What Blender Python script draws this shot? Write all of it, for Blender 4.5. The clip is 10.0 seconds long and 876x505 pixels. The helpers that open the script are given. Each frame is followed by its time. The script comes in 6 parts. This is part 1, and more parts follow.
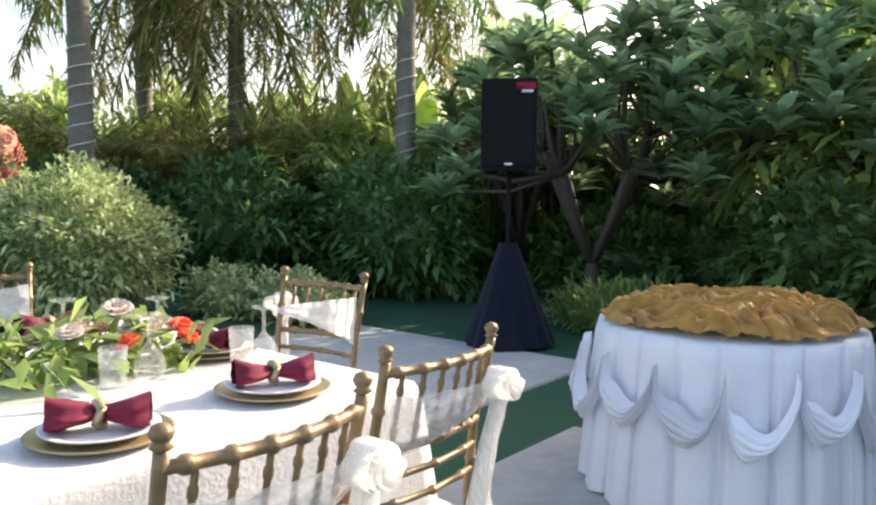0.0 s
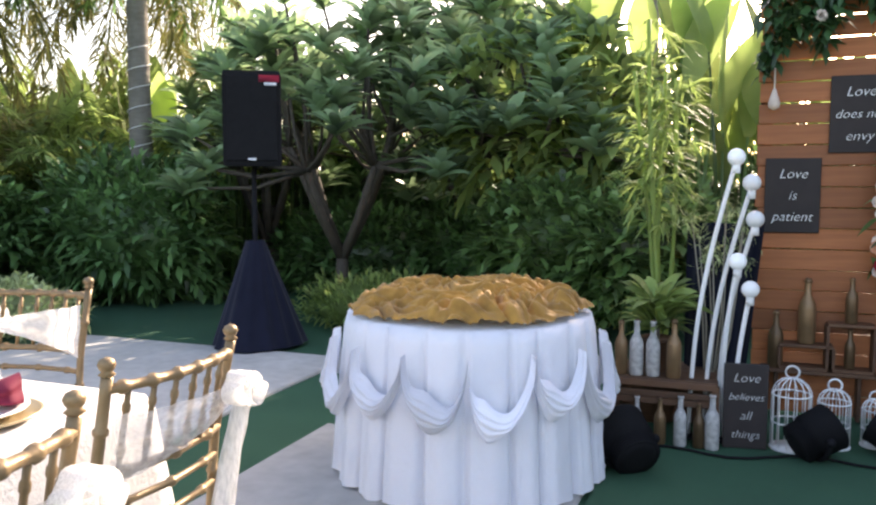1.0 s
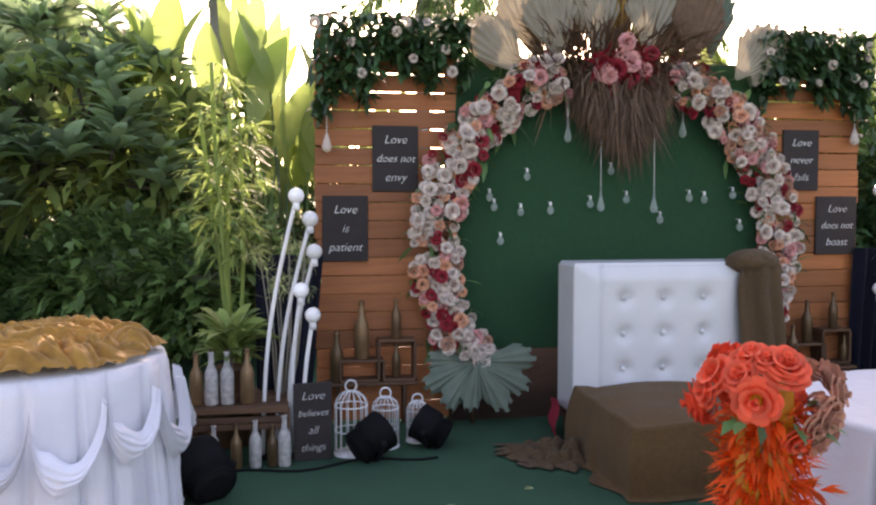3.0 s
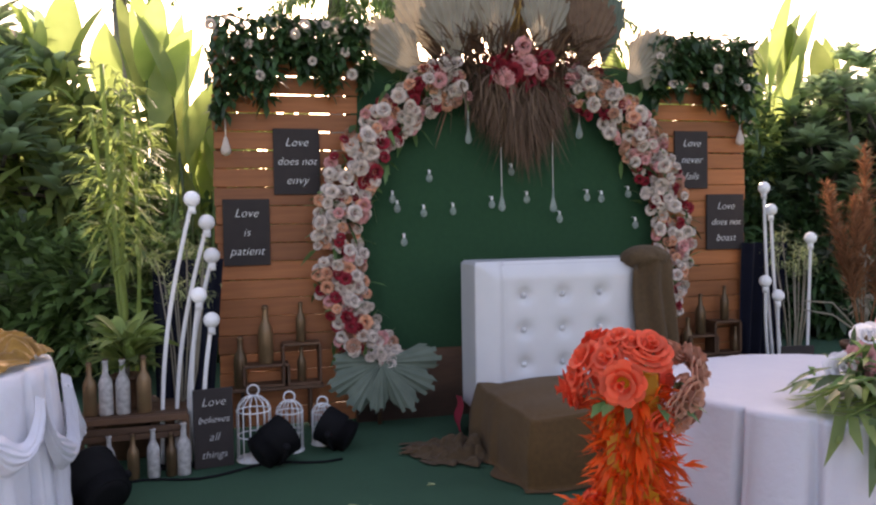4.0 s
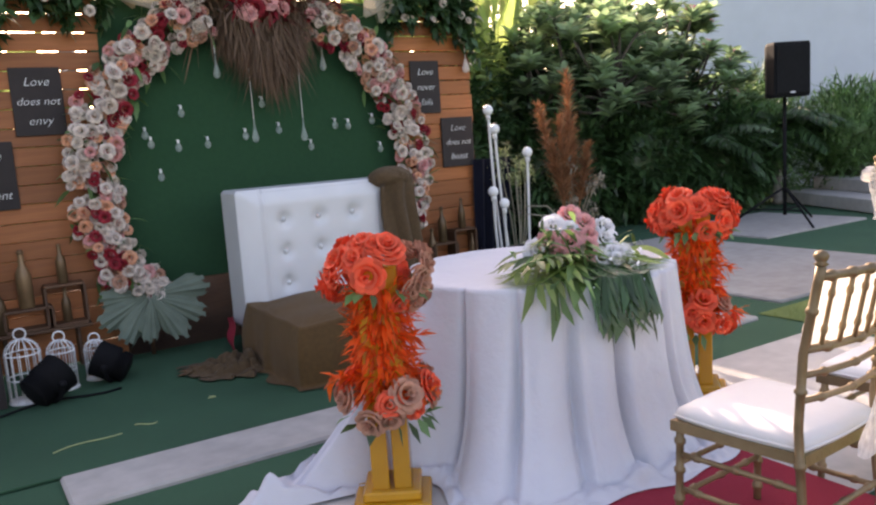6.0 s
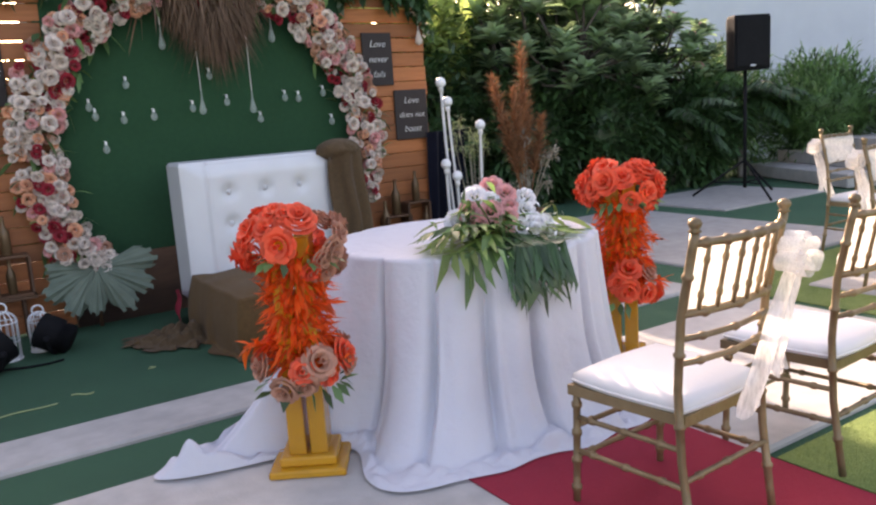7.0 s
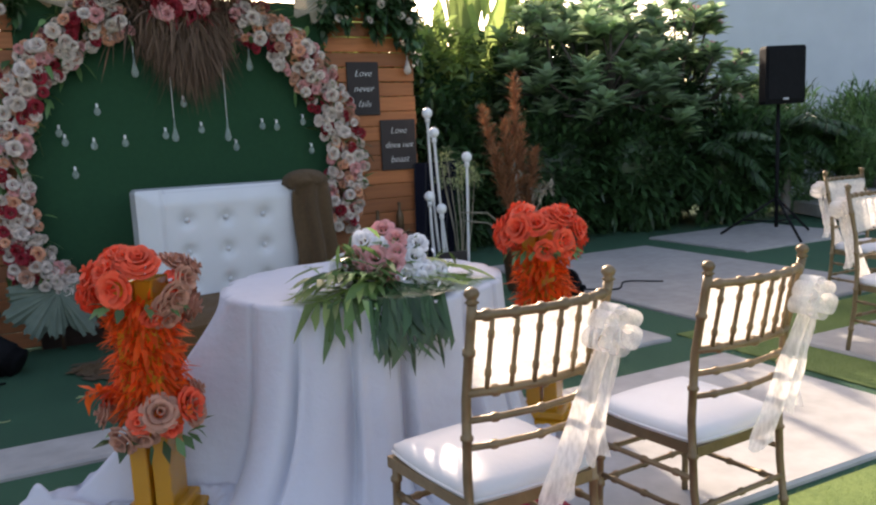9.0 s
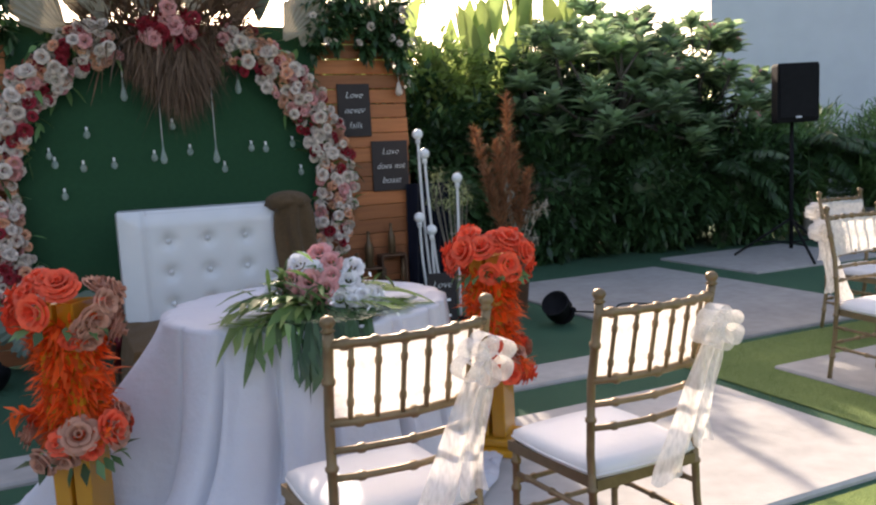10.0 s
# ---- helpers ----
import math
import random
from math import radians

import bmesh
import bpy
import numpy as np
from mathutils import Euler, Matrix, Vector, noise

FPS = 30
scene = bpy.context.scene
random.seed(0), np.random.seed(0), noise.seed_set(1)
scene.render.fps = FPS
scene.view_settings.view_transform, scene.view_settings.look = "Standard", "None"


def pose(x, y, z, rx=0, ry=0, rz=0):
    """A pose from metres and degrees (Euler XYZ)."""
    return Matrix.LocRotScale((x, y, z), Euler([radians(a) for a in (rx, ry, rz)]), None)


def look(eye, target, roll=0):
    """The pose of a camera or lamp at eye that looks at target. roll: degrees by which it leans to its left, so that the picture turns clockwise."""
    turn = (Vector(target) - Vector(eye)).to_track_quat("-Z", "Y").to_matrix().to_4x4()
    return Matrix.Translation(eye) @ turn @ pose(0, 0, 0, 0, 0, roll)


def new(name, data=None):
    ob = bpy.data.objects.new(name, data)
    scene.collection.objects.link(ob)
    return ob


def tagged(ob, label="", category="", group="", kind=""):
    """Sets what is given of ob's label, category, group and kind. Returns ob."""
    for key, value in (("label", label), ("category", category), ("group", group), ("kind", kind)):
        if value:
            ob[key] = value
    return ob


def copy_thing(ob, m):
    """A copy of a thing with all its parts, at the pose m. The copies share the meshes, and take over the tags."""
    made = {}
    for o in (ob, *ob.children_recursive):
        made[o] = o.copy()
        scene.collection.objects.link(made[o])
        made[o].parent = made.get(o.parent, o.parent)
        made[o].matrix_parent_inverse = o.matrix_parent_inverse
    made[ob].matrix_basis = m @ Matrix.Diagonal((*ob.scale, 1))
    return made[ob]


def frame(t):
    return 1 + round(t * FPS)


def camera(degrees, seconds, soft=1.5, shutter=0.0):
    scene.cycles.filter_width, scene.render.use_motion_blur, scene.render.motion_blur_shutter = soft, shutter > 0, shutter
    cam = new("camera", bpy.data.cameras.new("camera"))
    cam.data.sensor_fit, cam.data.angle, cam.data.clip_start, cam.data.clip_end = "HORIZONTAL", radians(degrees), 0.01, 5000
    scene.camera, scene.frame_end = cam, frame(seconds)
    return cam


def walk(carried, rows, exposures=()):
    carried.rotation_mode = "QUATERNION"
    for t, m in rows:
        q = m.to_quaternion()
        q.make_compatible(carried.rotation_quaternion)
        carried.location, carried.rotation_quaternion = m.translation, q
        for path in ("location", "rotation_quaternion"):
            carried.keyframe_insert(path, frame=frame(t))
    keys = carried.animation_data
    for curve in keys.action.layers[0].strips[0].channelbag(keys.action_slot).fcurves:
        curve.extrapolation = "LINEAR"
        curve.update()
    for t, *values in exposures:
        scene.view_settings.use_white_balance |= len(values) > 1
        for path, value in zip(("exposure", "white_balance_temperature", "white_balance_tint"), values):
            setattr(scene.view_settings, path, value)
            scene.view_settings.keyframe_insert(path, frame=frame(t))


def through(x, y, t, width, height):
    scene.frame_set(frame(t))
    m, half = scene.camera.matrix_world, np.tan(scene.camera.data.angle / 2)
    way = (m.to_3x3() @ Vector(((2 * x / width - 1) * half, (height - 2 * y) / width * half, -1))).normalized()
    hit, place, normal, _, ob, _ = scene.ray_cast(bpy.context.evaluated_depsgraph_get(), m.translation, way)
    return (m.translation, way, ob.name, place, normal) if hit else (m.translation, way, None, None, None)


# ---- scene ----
cam = camera(57.9, 10.0, soft=2.3)
PATH = [
    (0, (0.563, -0.148, 1.26), (-0.678, 1.412, 1.098), 0.6),
    (0.5, (0.562, -0.14, 1.255), (-0.416, 1.597, 1.09), 0.3),
    (1, (0.559, -0.08, 1.252), (-0.147, 1.785, 1.085), 0.1),
    (1.5, (0.559, -0.034, 1.242), (0.247, 1.934, 1.069), -0.1),
    (2, (0.534, -0.09, 1.271), (0.547, 1.901, 1.081), -0.6),
    (2.5, (0.509, -0.19, 1.306), (0.672, 1.794, 1.108), -0.6),
    (2.7, (0.545, -0.213, 1.309), (0.79, 1.766, 1.162), -0.4),
    (3.8, (0.681, -0.327, 1.281), (1.133, 1.62, 1.205), -0.2),
    (4, (0.712, -0.31, 1.274), (1.226, 1.62, 1.187), -0.9),
    (4.5, (0.696, -0.416, 1.284), (1.334, 1.476, 1.17), -2.2),
    (5, (0.644, -0.498, 1.274), (1.432, 1.336, 1.146), -2.8),
    (5.5, (0.547, -0.619, 1.266), (1.521, 1.114, 1.045), -3.4),
    (5.7, (0.544, -0.654, 1.272), (1.576, 1.041, 1.021), -3.7),
    (6.8, (0.687, -0.912, 1.255), (1.74, 0.75, 0.896), -3.7),
    (7, (0.738, -0.905, 1.247), (1.806, 0.747, 0.89), -3.8),
    (7.5, (0.886, -0.895, 1.254), (1.983, 0.739, 0.899), -2.6),
    (8, (1.103, -1.023, 1.254), (2.164, 0.643, 0.939), -3.2),
    (8.5, (1.296, -1.104, 1.265), (2.23, 0.638, 0.958), -3.1),
    (9, (1.474, -1.122, 1.276), (2.383, 0.635, 0.983), -2.6),
    (9.5, (1.666, -1.235, 1.266), (2.486, 0.572, 1.016), -2.3),
    (10, (1.856, -1.277, 1.274), (2.671, 0.533, 1.032), -2.8),
]
walk(cam, [(t, look(eye, target, roll)) for t, eye, target, roll in PATH],
     [(0, 1.14, 7200, 14), (0.5, 1.42, 7300, 17), (1.0, 1.54, 7500, 20), (2.5, 1.49, 7950, 27), (4.5, 1.10, 8200, 33), (5.5, 1.24, 8200, 28), (7.0, 1.40, 8150, 27), (8.0, 0.94, 7600, 23), (9.0, 0.88, 7550, 21), (10, 0.84, 7500, 22)])

# ---- world and light ----
SUN_TO = Vector((0.78, 3.4, 1.62)).normalized()
world = bpy.data.worlds.new("sky_world")
scene.world = world
world.use_nodes = True
wn = world.node_tree
sky = wn.nodes.new("ShaderNodeTexSky")
sky.sky_type = "NISHITA"
sky.sun_disc = False
sky.sun_elevation = math.asin(SUN_TO.z)
sky.sun_rotation = math.atan2(SUN_TO.x, SUN_TO.y)
sky.dust_density = 3.0
wn.links.new(sky.outputs[0], wn.nodes["Background"].inputs[0])
wn.nodes["Background"].inputs[1].default_value = 0.21
sun_data = bpy.data.lights.new("sun", "SUN")
sun_data.energy, sun_data.angle, sun_data.color = 4.1, radians(0.6), (1.0, 0.93, 0.80)
sun = new("sun", sun_data)
sun.matrix_world = look(SUN_TO * 40, (0, 0, 0))


# ---- mesh and node helpers ----
def nodes_of(mat):
    mat.use_nodes = True
    t = mat.node_tree
    return t, t.nodes, t.links, t.nodes["Principled BSDF"]


def surface(name, c1, c2, scale=8.0, rough=0.7, metal=0.0, bump=0.0, bump_scale=60.0, vary=0.12, sheen=0.0, through=0.0,
            big=1.5, stretch=(1, 1, 1), island=False, coat=0.0, noise_detail=6.0):
    """Two-scale noise colour between c1 and c2 with fine relief and random value shifts per object or per island."""
    mat = bpy.data.materials.new(name)
    t, n, l, p = nodes_of(mat)
    tex = n.new("ShaderNodeTexCoord")
    mp = n.new("ShaderNodeMapping")
    mp.inputs["Scale"].default_value = stretch
    l.new(tex.outputs["Object"], mp.inputs["Vector"])
    na = n.new("ShaderNodeTexNoise")
    na.inputs["Scale"].default_value, na.inputs["Detail"].default_value = scale, noise_detail
    nb = n.new("ShaderNodeTexNoise")
    nb.inputs["Scale"].default_value, nb.inputs["Detail"].default_value = big, 3
    l.new(mp.outputs[0], na.inputs["Vector"])
    l.new(mp.outputs[0], nb.inputs["Vector"])
    mean = n.new("ShaderNodeMath")
    mean.operation = "ADD"
    half = n.new("ShaderNodeMath")
    half.operation = "MULTIPLY_ADD"
    half.inputs[1].default_value, half.inputs[2].default_value = 1.7, -0.35
    l.new(na.outputs[0], mean.inputs[0])
    l.new(nb.outputs[0], mean.inputs[1])
    sc = n.new("ShaderNodeMath")
    sc.operation = "MULTIPLY"
    sc.inputs[1].default_value = 0.5
    l.new(mean.outputs[0], sc.inputs[0])
    l.new(sc.outputs[0], half.inputs[0])
    mix = n.new("ShaderNodeMix")
    mix.data_type = "RGBA"
    mix.inputs[6].default_value, mix.inputs[7].default_value = (*c1, 1), (*c2, 1)
    mix.clamp_factor = True
    l.new(half.outputs[0], mix.inputs[0])
    hsv = n.new("ShaderNodeHueSaturation")
    if island:
        rnd = n.new("ShaderNodeNewGeometry").outputs["Random Per Island"]
    else:
        rnd = n.new("ShaderNodeObjectInfo").outputs["Random"]
    rv = n.new("ShaderNodeMapRange")
    rv.inputs["To Min"].default_value, rv.inputs["To Max"].default_value = 1 - vary * 1.6, 1 + vary * 1.6
    l.new(rnd, rv.inputs["Value"])
    l.new(rv.outputs[0], hsv.inputs["Value"])
    l.new(mix.outputs[2], hsv.inputs["Color"])
    l.new(hsv.outputs[0], p.inputs["Base Color"])
    p.inputs["Roughness"].default_value, p.inputs["Metallic"].default_value = rough, metal
    p.inputs["Coat Weight"].default_value = coat
    if sheen:
        p.inputs["Sheen Weight"].default_value = sheen
    if bump:
        nz = n.new("ShaderNodeTexNoise")
        nz.inputs["Scale"].default_value, nz.inputs["Detail"].default_value = bump_scale, 5
        l.new(mp.outputs[0], nz.inputs["Vector"])
        b = n.new("ShaderNodeBump")
        b.inputs["Strength"].default_value, b.inputs["Distance"].default_value = bump, 0.02
        l.new(nz.outputs[0], b.inputs["Height"])
        l.new(b.outputs[0], p.inputs["Normal"])
    if through:
        tr = n.new("ShaderNodeBsdfTranslucent")
        l.new(hsv.outputs[0], tr.inputs["Color"])
        ms = n.new("ShaderNodeMixShader")
        ms.inputs[0].default_value = through
        l.new(p.outputs[0], ms.inputs[1])
        l.new(tr.outputs[0], ms.inputs[2])
        l.new(ms.outputs[0], n["Material Output"].inputs["Surface"])
    return mat


def sheer(name, colour, alpha):
    """Thin see-through cloth."""
    mat = bpy.data.materials.new(name)
    t, n, l, p = nodes_of(mat)
    p.inputs["Base Color"].default_value = (*colour, 1)
    p.inputs["Roughness"].default_value = 0.8
    tr = n.new("ShaderNodeBsdfTranslucent")
    tr.inputs["Color"].default_value = (*colour, 1)
    tp = n.new("ShaderNodeBsdfTransparent")
    wv = n.new("ShaderNodeTexNoise")
    wv.inputs["Scale"].default_value = 14
    mr = n.new("ShaderNodeMapRange")
    mr.inputs["From Min"].default_value, mr.inputs["From Max"].default_value = 0.3, 0.7
    mr.inputs["To Min"].default_value, mr.inputs["To Max"].default_value = alpha - 0.12, min(1, alpha + 0.12)
    l.new(wv.outputs[0], mr.inputs["Value"])
    a = n.new("ShaderNodeMixShader")
    a.inputs[0].default_value = 0.45
    b = n.new("ShaderNodeMixShader")
    l.new(mr.outputs[0], b.inputs[0])
    l.new(p.outputs[0], a.inputs[1])
    l.new(tr.outputs[0], a.inputs[2])
    l.new(tp.outputs[0], b.inputs[1])
    l.new(a.outputs[0], b.inputs[2])
    l.new(b.outputs[0], n["Material Output"].inputs["Surface"])
    return mat


def mesh_from(name, verts, faces, mat, smooth=True):
    me = bpy.data.meshes.new(name)
    me.from_pydata([tuple(v) for v in verts], [], faces)
    me.polygons.foreach_set("use_smooth", [smooth] * len(me.polygons))
    me.materials.append(mat)
    return me


def tri_mesh(name, verts, tris, mat, smooth=True):
    """Fast mesh from arrays of vertices and triangles."""
    me = bpy.data.meshes.new(name)
    v, f = np.asarray(verts, np.float32), np.asarray(tris, np.int32)
    me.vertices.add(len(v))
    me.vertices.foreach_set("co", v.ravel())
    me.loops.add(f.size)
    me.loops.foreach_set("vertex_index", f.ravel())
    me.polygons.add(len(f))
    me.polygons.foreach_set("loop_start", np.arange(0, f.size, 3, dtype=np.int32))
    me.polygons.foreach_set("use_smooth", np.full(len(f), smooth))
    me.update(calc_edges=True)
    me.materials.append(mat)
    return me


class Geo:
    """Collects simple solids into one mesh."""
    def __init__(self):
        self.v, self.f = [], []

    def add(self, v, f):
        k = len(self.v)
        self.v += [tuple(a) for a in v]
        self.f += [tuple(i + k for i in q) for q in f]
        return self

    def box(self, c, s, bevel=0.006, rot=None):
        """A box with chamfered edges."""
        hx, hy, hz = s[0] / 2, s[1] / 2, s[2] / 2
        b = min(bevel, hx * 0.45, hy * 0.45, hz * 0.45)
        pts, idx = [], {}
        for sx in (-1, 1):
            for sy in (-1, 1):
                for sz in (-1, 1):
                    for ax in range(3):
                        q = [sx * (hx - b), sy * (hy - b), sz * (hz - b)]
                        q[ax] = (sx * hx, sy * hy, sz * hz)[ax]
                        idx[sx, sy, sz, ax] = len(pts)
                        pts.append(Vector(q))
        m = rot if rot is not None else Matrix.Identity(3)
        pts = [m @ q + Vector(c) for q in pts]
        f = []
        for ax in range(3):
            o = [a for a in range(3) if a != ax]
            for s_ in (-1, 1):
                ring = []
                for a, bb in ((-1, -1), (1, -1), (1, 1), (-1, 1)):
                    k = [0, 0, 0]
                    k[ax], k[o[0]], k[o[1]] = s_, a, bb
                    ring.append(idx[k[0], k[1], k[2], ax])
                flip = (s_ > 0) == (ax == 1)
                f.append(tuple(reversed(ring)) if flip else tuple(ring))
            for a in (-1, 1):
                for bb in (-1, 1):
                    k0, k1 = [0, 0, 0], [0, 0, 0]
                    k0[ax], k1[ax] = -1, 1
                    k0[o[0]] = k1[o[0]] = a
                    k0[o[1]] = k1[o[1]] = bb
                    f.append((idx[(*k0, o[0])], idx[(*k1, o[0])], idx[(*k1, o[1])], idx[(*k0, o[1])]))
        for sx in (-1, 1):
            for sy in (-1, 1):
                for sz in (-1, 1):
                    f.append((idx[sx, sy, sz, 0], idx[sx, sy, sz, 1], idx[sx, sy, sz, 2]))
        return self.add(pts, f)

    def tube(self, path, radii, n=8, cap=True):
        """A tube along a path of points; one radius for each point, or one for all."""
        path = [Vector(p) for p in path]
        r = radii if hasattr(radii, "__len__") else [radii] * len(path)
        v, f = [], []
        up = Vector((0.12, 0.31, 0.94))
        for i, p in enumerate(path):
            d = (path[min(i + 1, len(path) - 1)] - path[max(i - 1, 0)]).normalized()
            x = d.cross(up)
            if x.length < 0.05:
                x = d.cross(Vector((1, 0, 0)))
            x.normalize()
            y = d.cross(x)
            v += [p + (x * math.cos(2 * math.pi * k / n) + y * math.sin(2 * math.pi * k / n)) * r[i] for k in range(n)]
        for i in range(len(path) - 1):
            for k in range(n):
                a, b = i * n + k, i * n + (k + 1) % n
                f.append((a, b, b + n, a + n))
        if cap:
            f.append(tuple(range(n - 1, -1, -1)))
            f.append(tuple(range((len(path) - 1) * n, len(path) * n)))
        return self.add(v, f)

    def lathe(self, profile, c=(0, 0, 0), n=16, axis=None):
        """A turned body: profile of (radius, height)."""
        v, f = [], []
        m = axis if axis is not None else Matrix.Identity(3)
        for r, z in profile:
            v += [m @ Vector((r * math.cos(2 * math.pi * k / n), r * math.sin(2 * math.pi * k / n), z)) + Vector(c) for k in range(n)]
        for i in range(len(profile) - 1):
            for k in range(n):
                a, b = i * n + k, i * n + (k + 1) % n
                f.append((a, b, b + n, a + n))
        f.append(tuple(range(n - 1, -1, -1)))
        f.append(tuple(range((len(profile) - 1) * n, len(profile) * n)))
        return self.add(v, f)

    def ball(self, c, r, n=10, squash=1.0):
        prof = [(max(1e-4, r * math.sin(math.pi * i / n)), -r * squash * math.cos(math.pi * i / n)) for i in range(n + 1)]
        return self.lathe(prof, c, n + 2)

    def mesh(self, name, mat, smooth=True):
        return mesh_from(name, self.v, self.f, mat, smooth)


def part(name, geo, mat, parent=None, label="", smooth=True):
    """One mesh object under a thing or a part."""
    me = geo if isinstance(geo, bpy.types.Mesh) else geo.mesh(name, mat, smooth)
    ob = new(name, me)
    if parent is not None:
        ob.parent = parent
    if label:
        ob["label"] = label
    return ob


def thing(name, label, category, at=(0, 0, 0), rz=0.0, group="", kind=""):
    """An empty at a thing's base."""
    ob = new(name)
    ob.empty_display_size = 0.1
    ob.matrix_basis = pose(*at, 0, 0, rz)
    return tagged(ob, label, category, group, kind)


def grid_mesh(name, fn, nu, nv, mat, closed=False, thick=0.0):
    """A sheet from fn(u, v); u closes into a ring when asked."""
    v, f = [], []
    cols = nu if closed else nu + 1
    for j in range(nv + 1):
        for i in range(cols):
            v.append(fn(i / nu, j / nv))
    for j in range(nv):
        for i in range(nu):
            a, b = j * cols + i, j * cols + (i + 1) % cols
            f.append((a, b, b + cols, a + cols))
    return mesh_from(name, v, f, mat)


def nz(x, y=0.0, z=0.0):
    return noise.noise(Vector((x, y, z)))


def unit(a):
    return a / np.maximum(np.linalg.norm(a, axis=-1, keepdims=True), 1e-6)


def leaves(rng, base, direc, length, width, droop=0.25, rows=3, fold=0.18, shape=0.9):
    """Arrays of folded, drooping leaves: base points, directions, lengths and widths, returned as vertices and triangles."""
    n = len(base)
    d = unit(direc)
    side = unit(np.cross(d, np.array([0, 0, 1.0])) + rng.normal(0, 0.25, (n, 3)))
    nrm = unit(np.cross(side, d))
    vs = []
    for k in range(rows + 1):
        s = k / rows
        w = (math.sin(math.pi * min(1, s * 0.96 + 0.04) ** shape) * 0.5 + 0.02) * width[:, None]
        c = base + d * (s * length)[:, None] + np.array([0, 0, -1.0]) * (droop * s * s * length)[:, None]
        lift = nrm * (fold * w)
        vs += [c - side * w + lift, c, c + side * w + lift]
    v = np.stack(vs, 1)
    m = v.shape[1]
    tri = []
    for k in range(rows):
        a = 3 * k
        for j in (0, 1):
            tri += [(a + j, a + j + 1, a + j + 4), (a + j, a + j + 4, a + j + 3)]
    tri = np.array(tri, np.int64)
    t = (tri[None] + (np.arange(n) * m)[:, None, None]).reshape(-1, 3)
    return v.reshape(-1, 3), t


def join_arrays(parts):
    vs, ts, k = [], [], 0
    for v, t in parts:
        vs.append(v)
        ts.append(t + k)
        k += len(v)
    return np.concatenate(vs), np.concatenate(ts)


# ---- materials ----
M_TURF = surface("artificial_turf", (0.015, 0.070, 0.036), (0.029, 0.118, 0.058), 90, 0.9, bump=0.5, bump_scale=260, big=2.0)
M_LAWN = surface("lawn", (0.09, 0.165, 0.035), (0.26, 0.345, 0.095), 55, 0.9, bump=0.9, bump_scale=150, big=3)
M_CONCRETE = surface("concrete", (0.30, 0.288, 0.268), (0.53, 0.51, 0.475), 11, 0.85, bump=0.15, bump_scale=120, big=2.2)
M_RED = surface("red_carpet", (0.32, 0.011, 0.032), (0.43, 0.020, 0.047), 60, 0.95, bump=0.3, bump_scale=300)
M_WOOD = surface("stained_plank", (0.26, 0.075, 0.022), (0.50, 0.17, 0.055), 7, 0.55, bump=0.15, bump_scale=40, vary=0.22, stretch=(0.6, 4, 9))
M_WOODDARK = surface("dark_wood", (0.07, 0.032, 0.018), (0.16, 0.075, 0.035), 9, 0.6, bump=0.2, vary=0.2, stretch=(1, 4, 6))
M_GREENWALL = surface("green_felt", (0.008, 0.055, 0.022), (0.014, 0.085, 0.034), 30, 0.95, bump=0.3, bump_scale=220, big=0.8)
M_CLOTH = surface("white_cloth", (0.73, 0.74, 0.81), (0.83, 0.84, 0.89), 5, 0.75, bump=0.55, bump_scale=14, sheen=0.2, through=0.12)
M_LACE = surface("table_linen", (0.58, 0.57, 0.57), (0.72, 0.71, 0.71), 26, 0.7, bump=0.2, bump_scale=90, sheen=0.2)
M_SHEER = sheer("organza", (0.95, 0.93, 0.90), 0.66)
M_FINE = sheer("fine_organza", (0.93, 0.92, 0.92), 0.40)
M_COVER = sheer("layered_organza", (0.95, 0.92, 0.87), 0.86)
# Wide colour noise paints fold shade at the dark end, sunlit gold at the pale.
M_BURLAP = surface("gold_burlap", (0.10, 0.042, 0.008), (0.64, 0.34, 0.065), 16, 0.85, bump=0.3, bump_scale=240, sheen=0.15, big=4)
M_JUTE = surface("brown_jute", (0.095, 0.047, 0.014), (0.195, 0.103, 0.033), 40, 0.95, bump=0.4, bump_scale=260, sheen=0.05)
M_DRAPE = surface("dark_brown_jute", (0.060, 0.034, 0.015), (0.130, 0.078, 0.036), 40, 0.95, bump=0.4, bump_scale=260, sheen=0.05)
M_GOLD = surface("worn_gold_paint", (0.17, 0.112, 0.055), (0.34, 0.24, 0.13), 22, 0.45, metal=0.35, bump=0.12, bump_scale=80)
M_CUSHION = surface("white_vinyl", (0.78, 0.77, 0.76), (0.86, 0.85, 0.84), 8, 0.5, bump=0.05)
M_LEATHER = surface("white_leatherette", (0.62, 0.63, 0.635), (0.72, 0.73, 0.735), 6, 0.42, bump=0.08, bump_scale=160)
M_BLACK = surface("black_plastic", (0.005, 0.005, 0.006), (0.013, 0.013, 0.015), 20, 0.75, bump=0.1)
M_NAVY = surface("black_navy_cloth", (0.006, 0.007, 0.015), (0.014, 0.016, 0.032), 8, 0.95, sheen=0.1)
M_BOARD = surface("chalk_board", (0.020, 0.016, 0.016), (0.045, 0.034, 0.032), 14, 0.8)
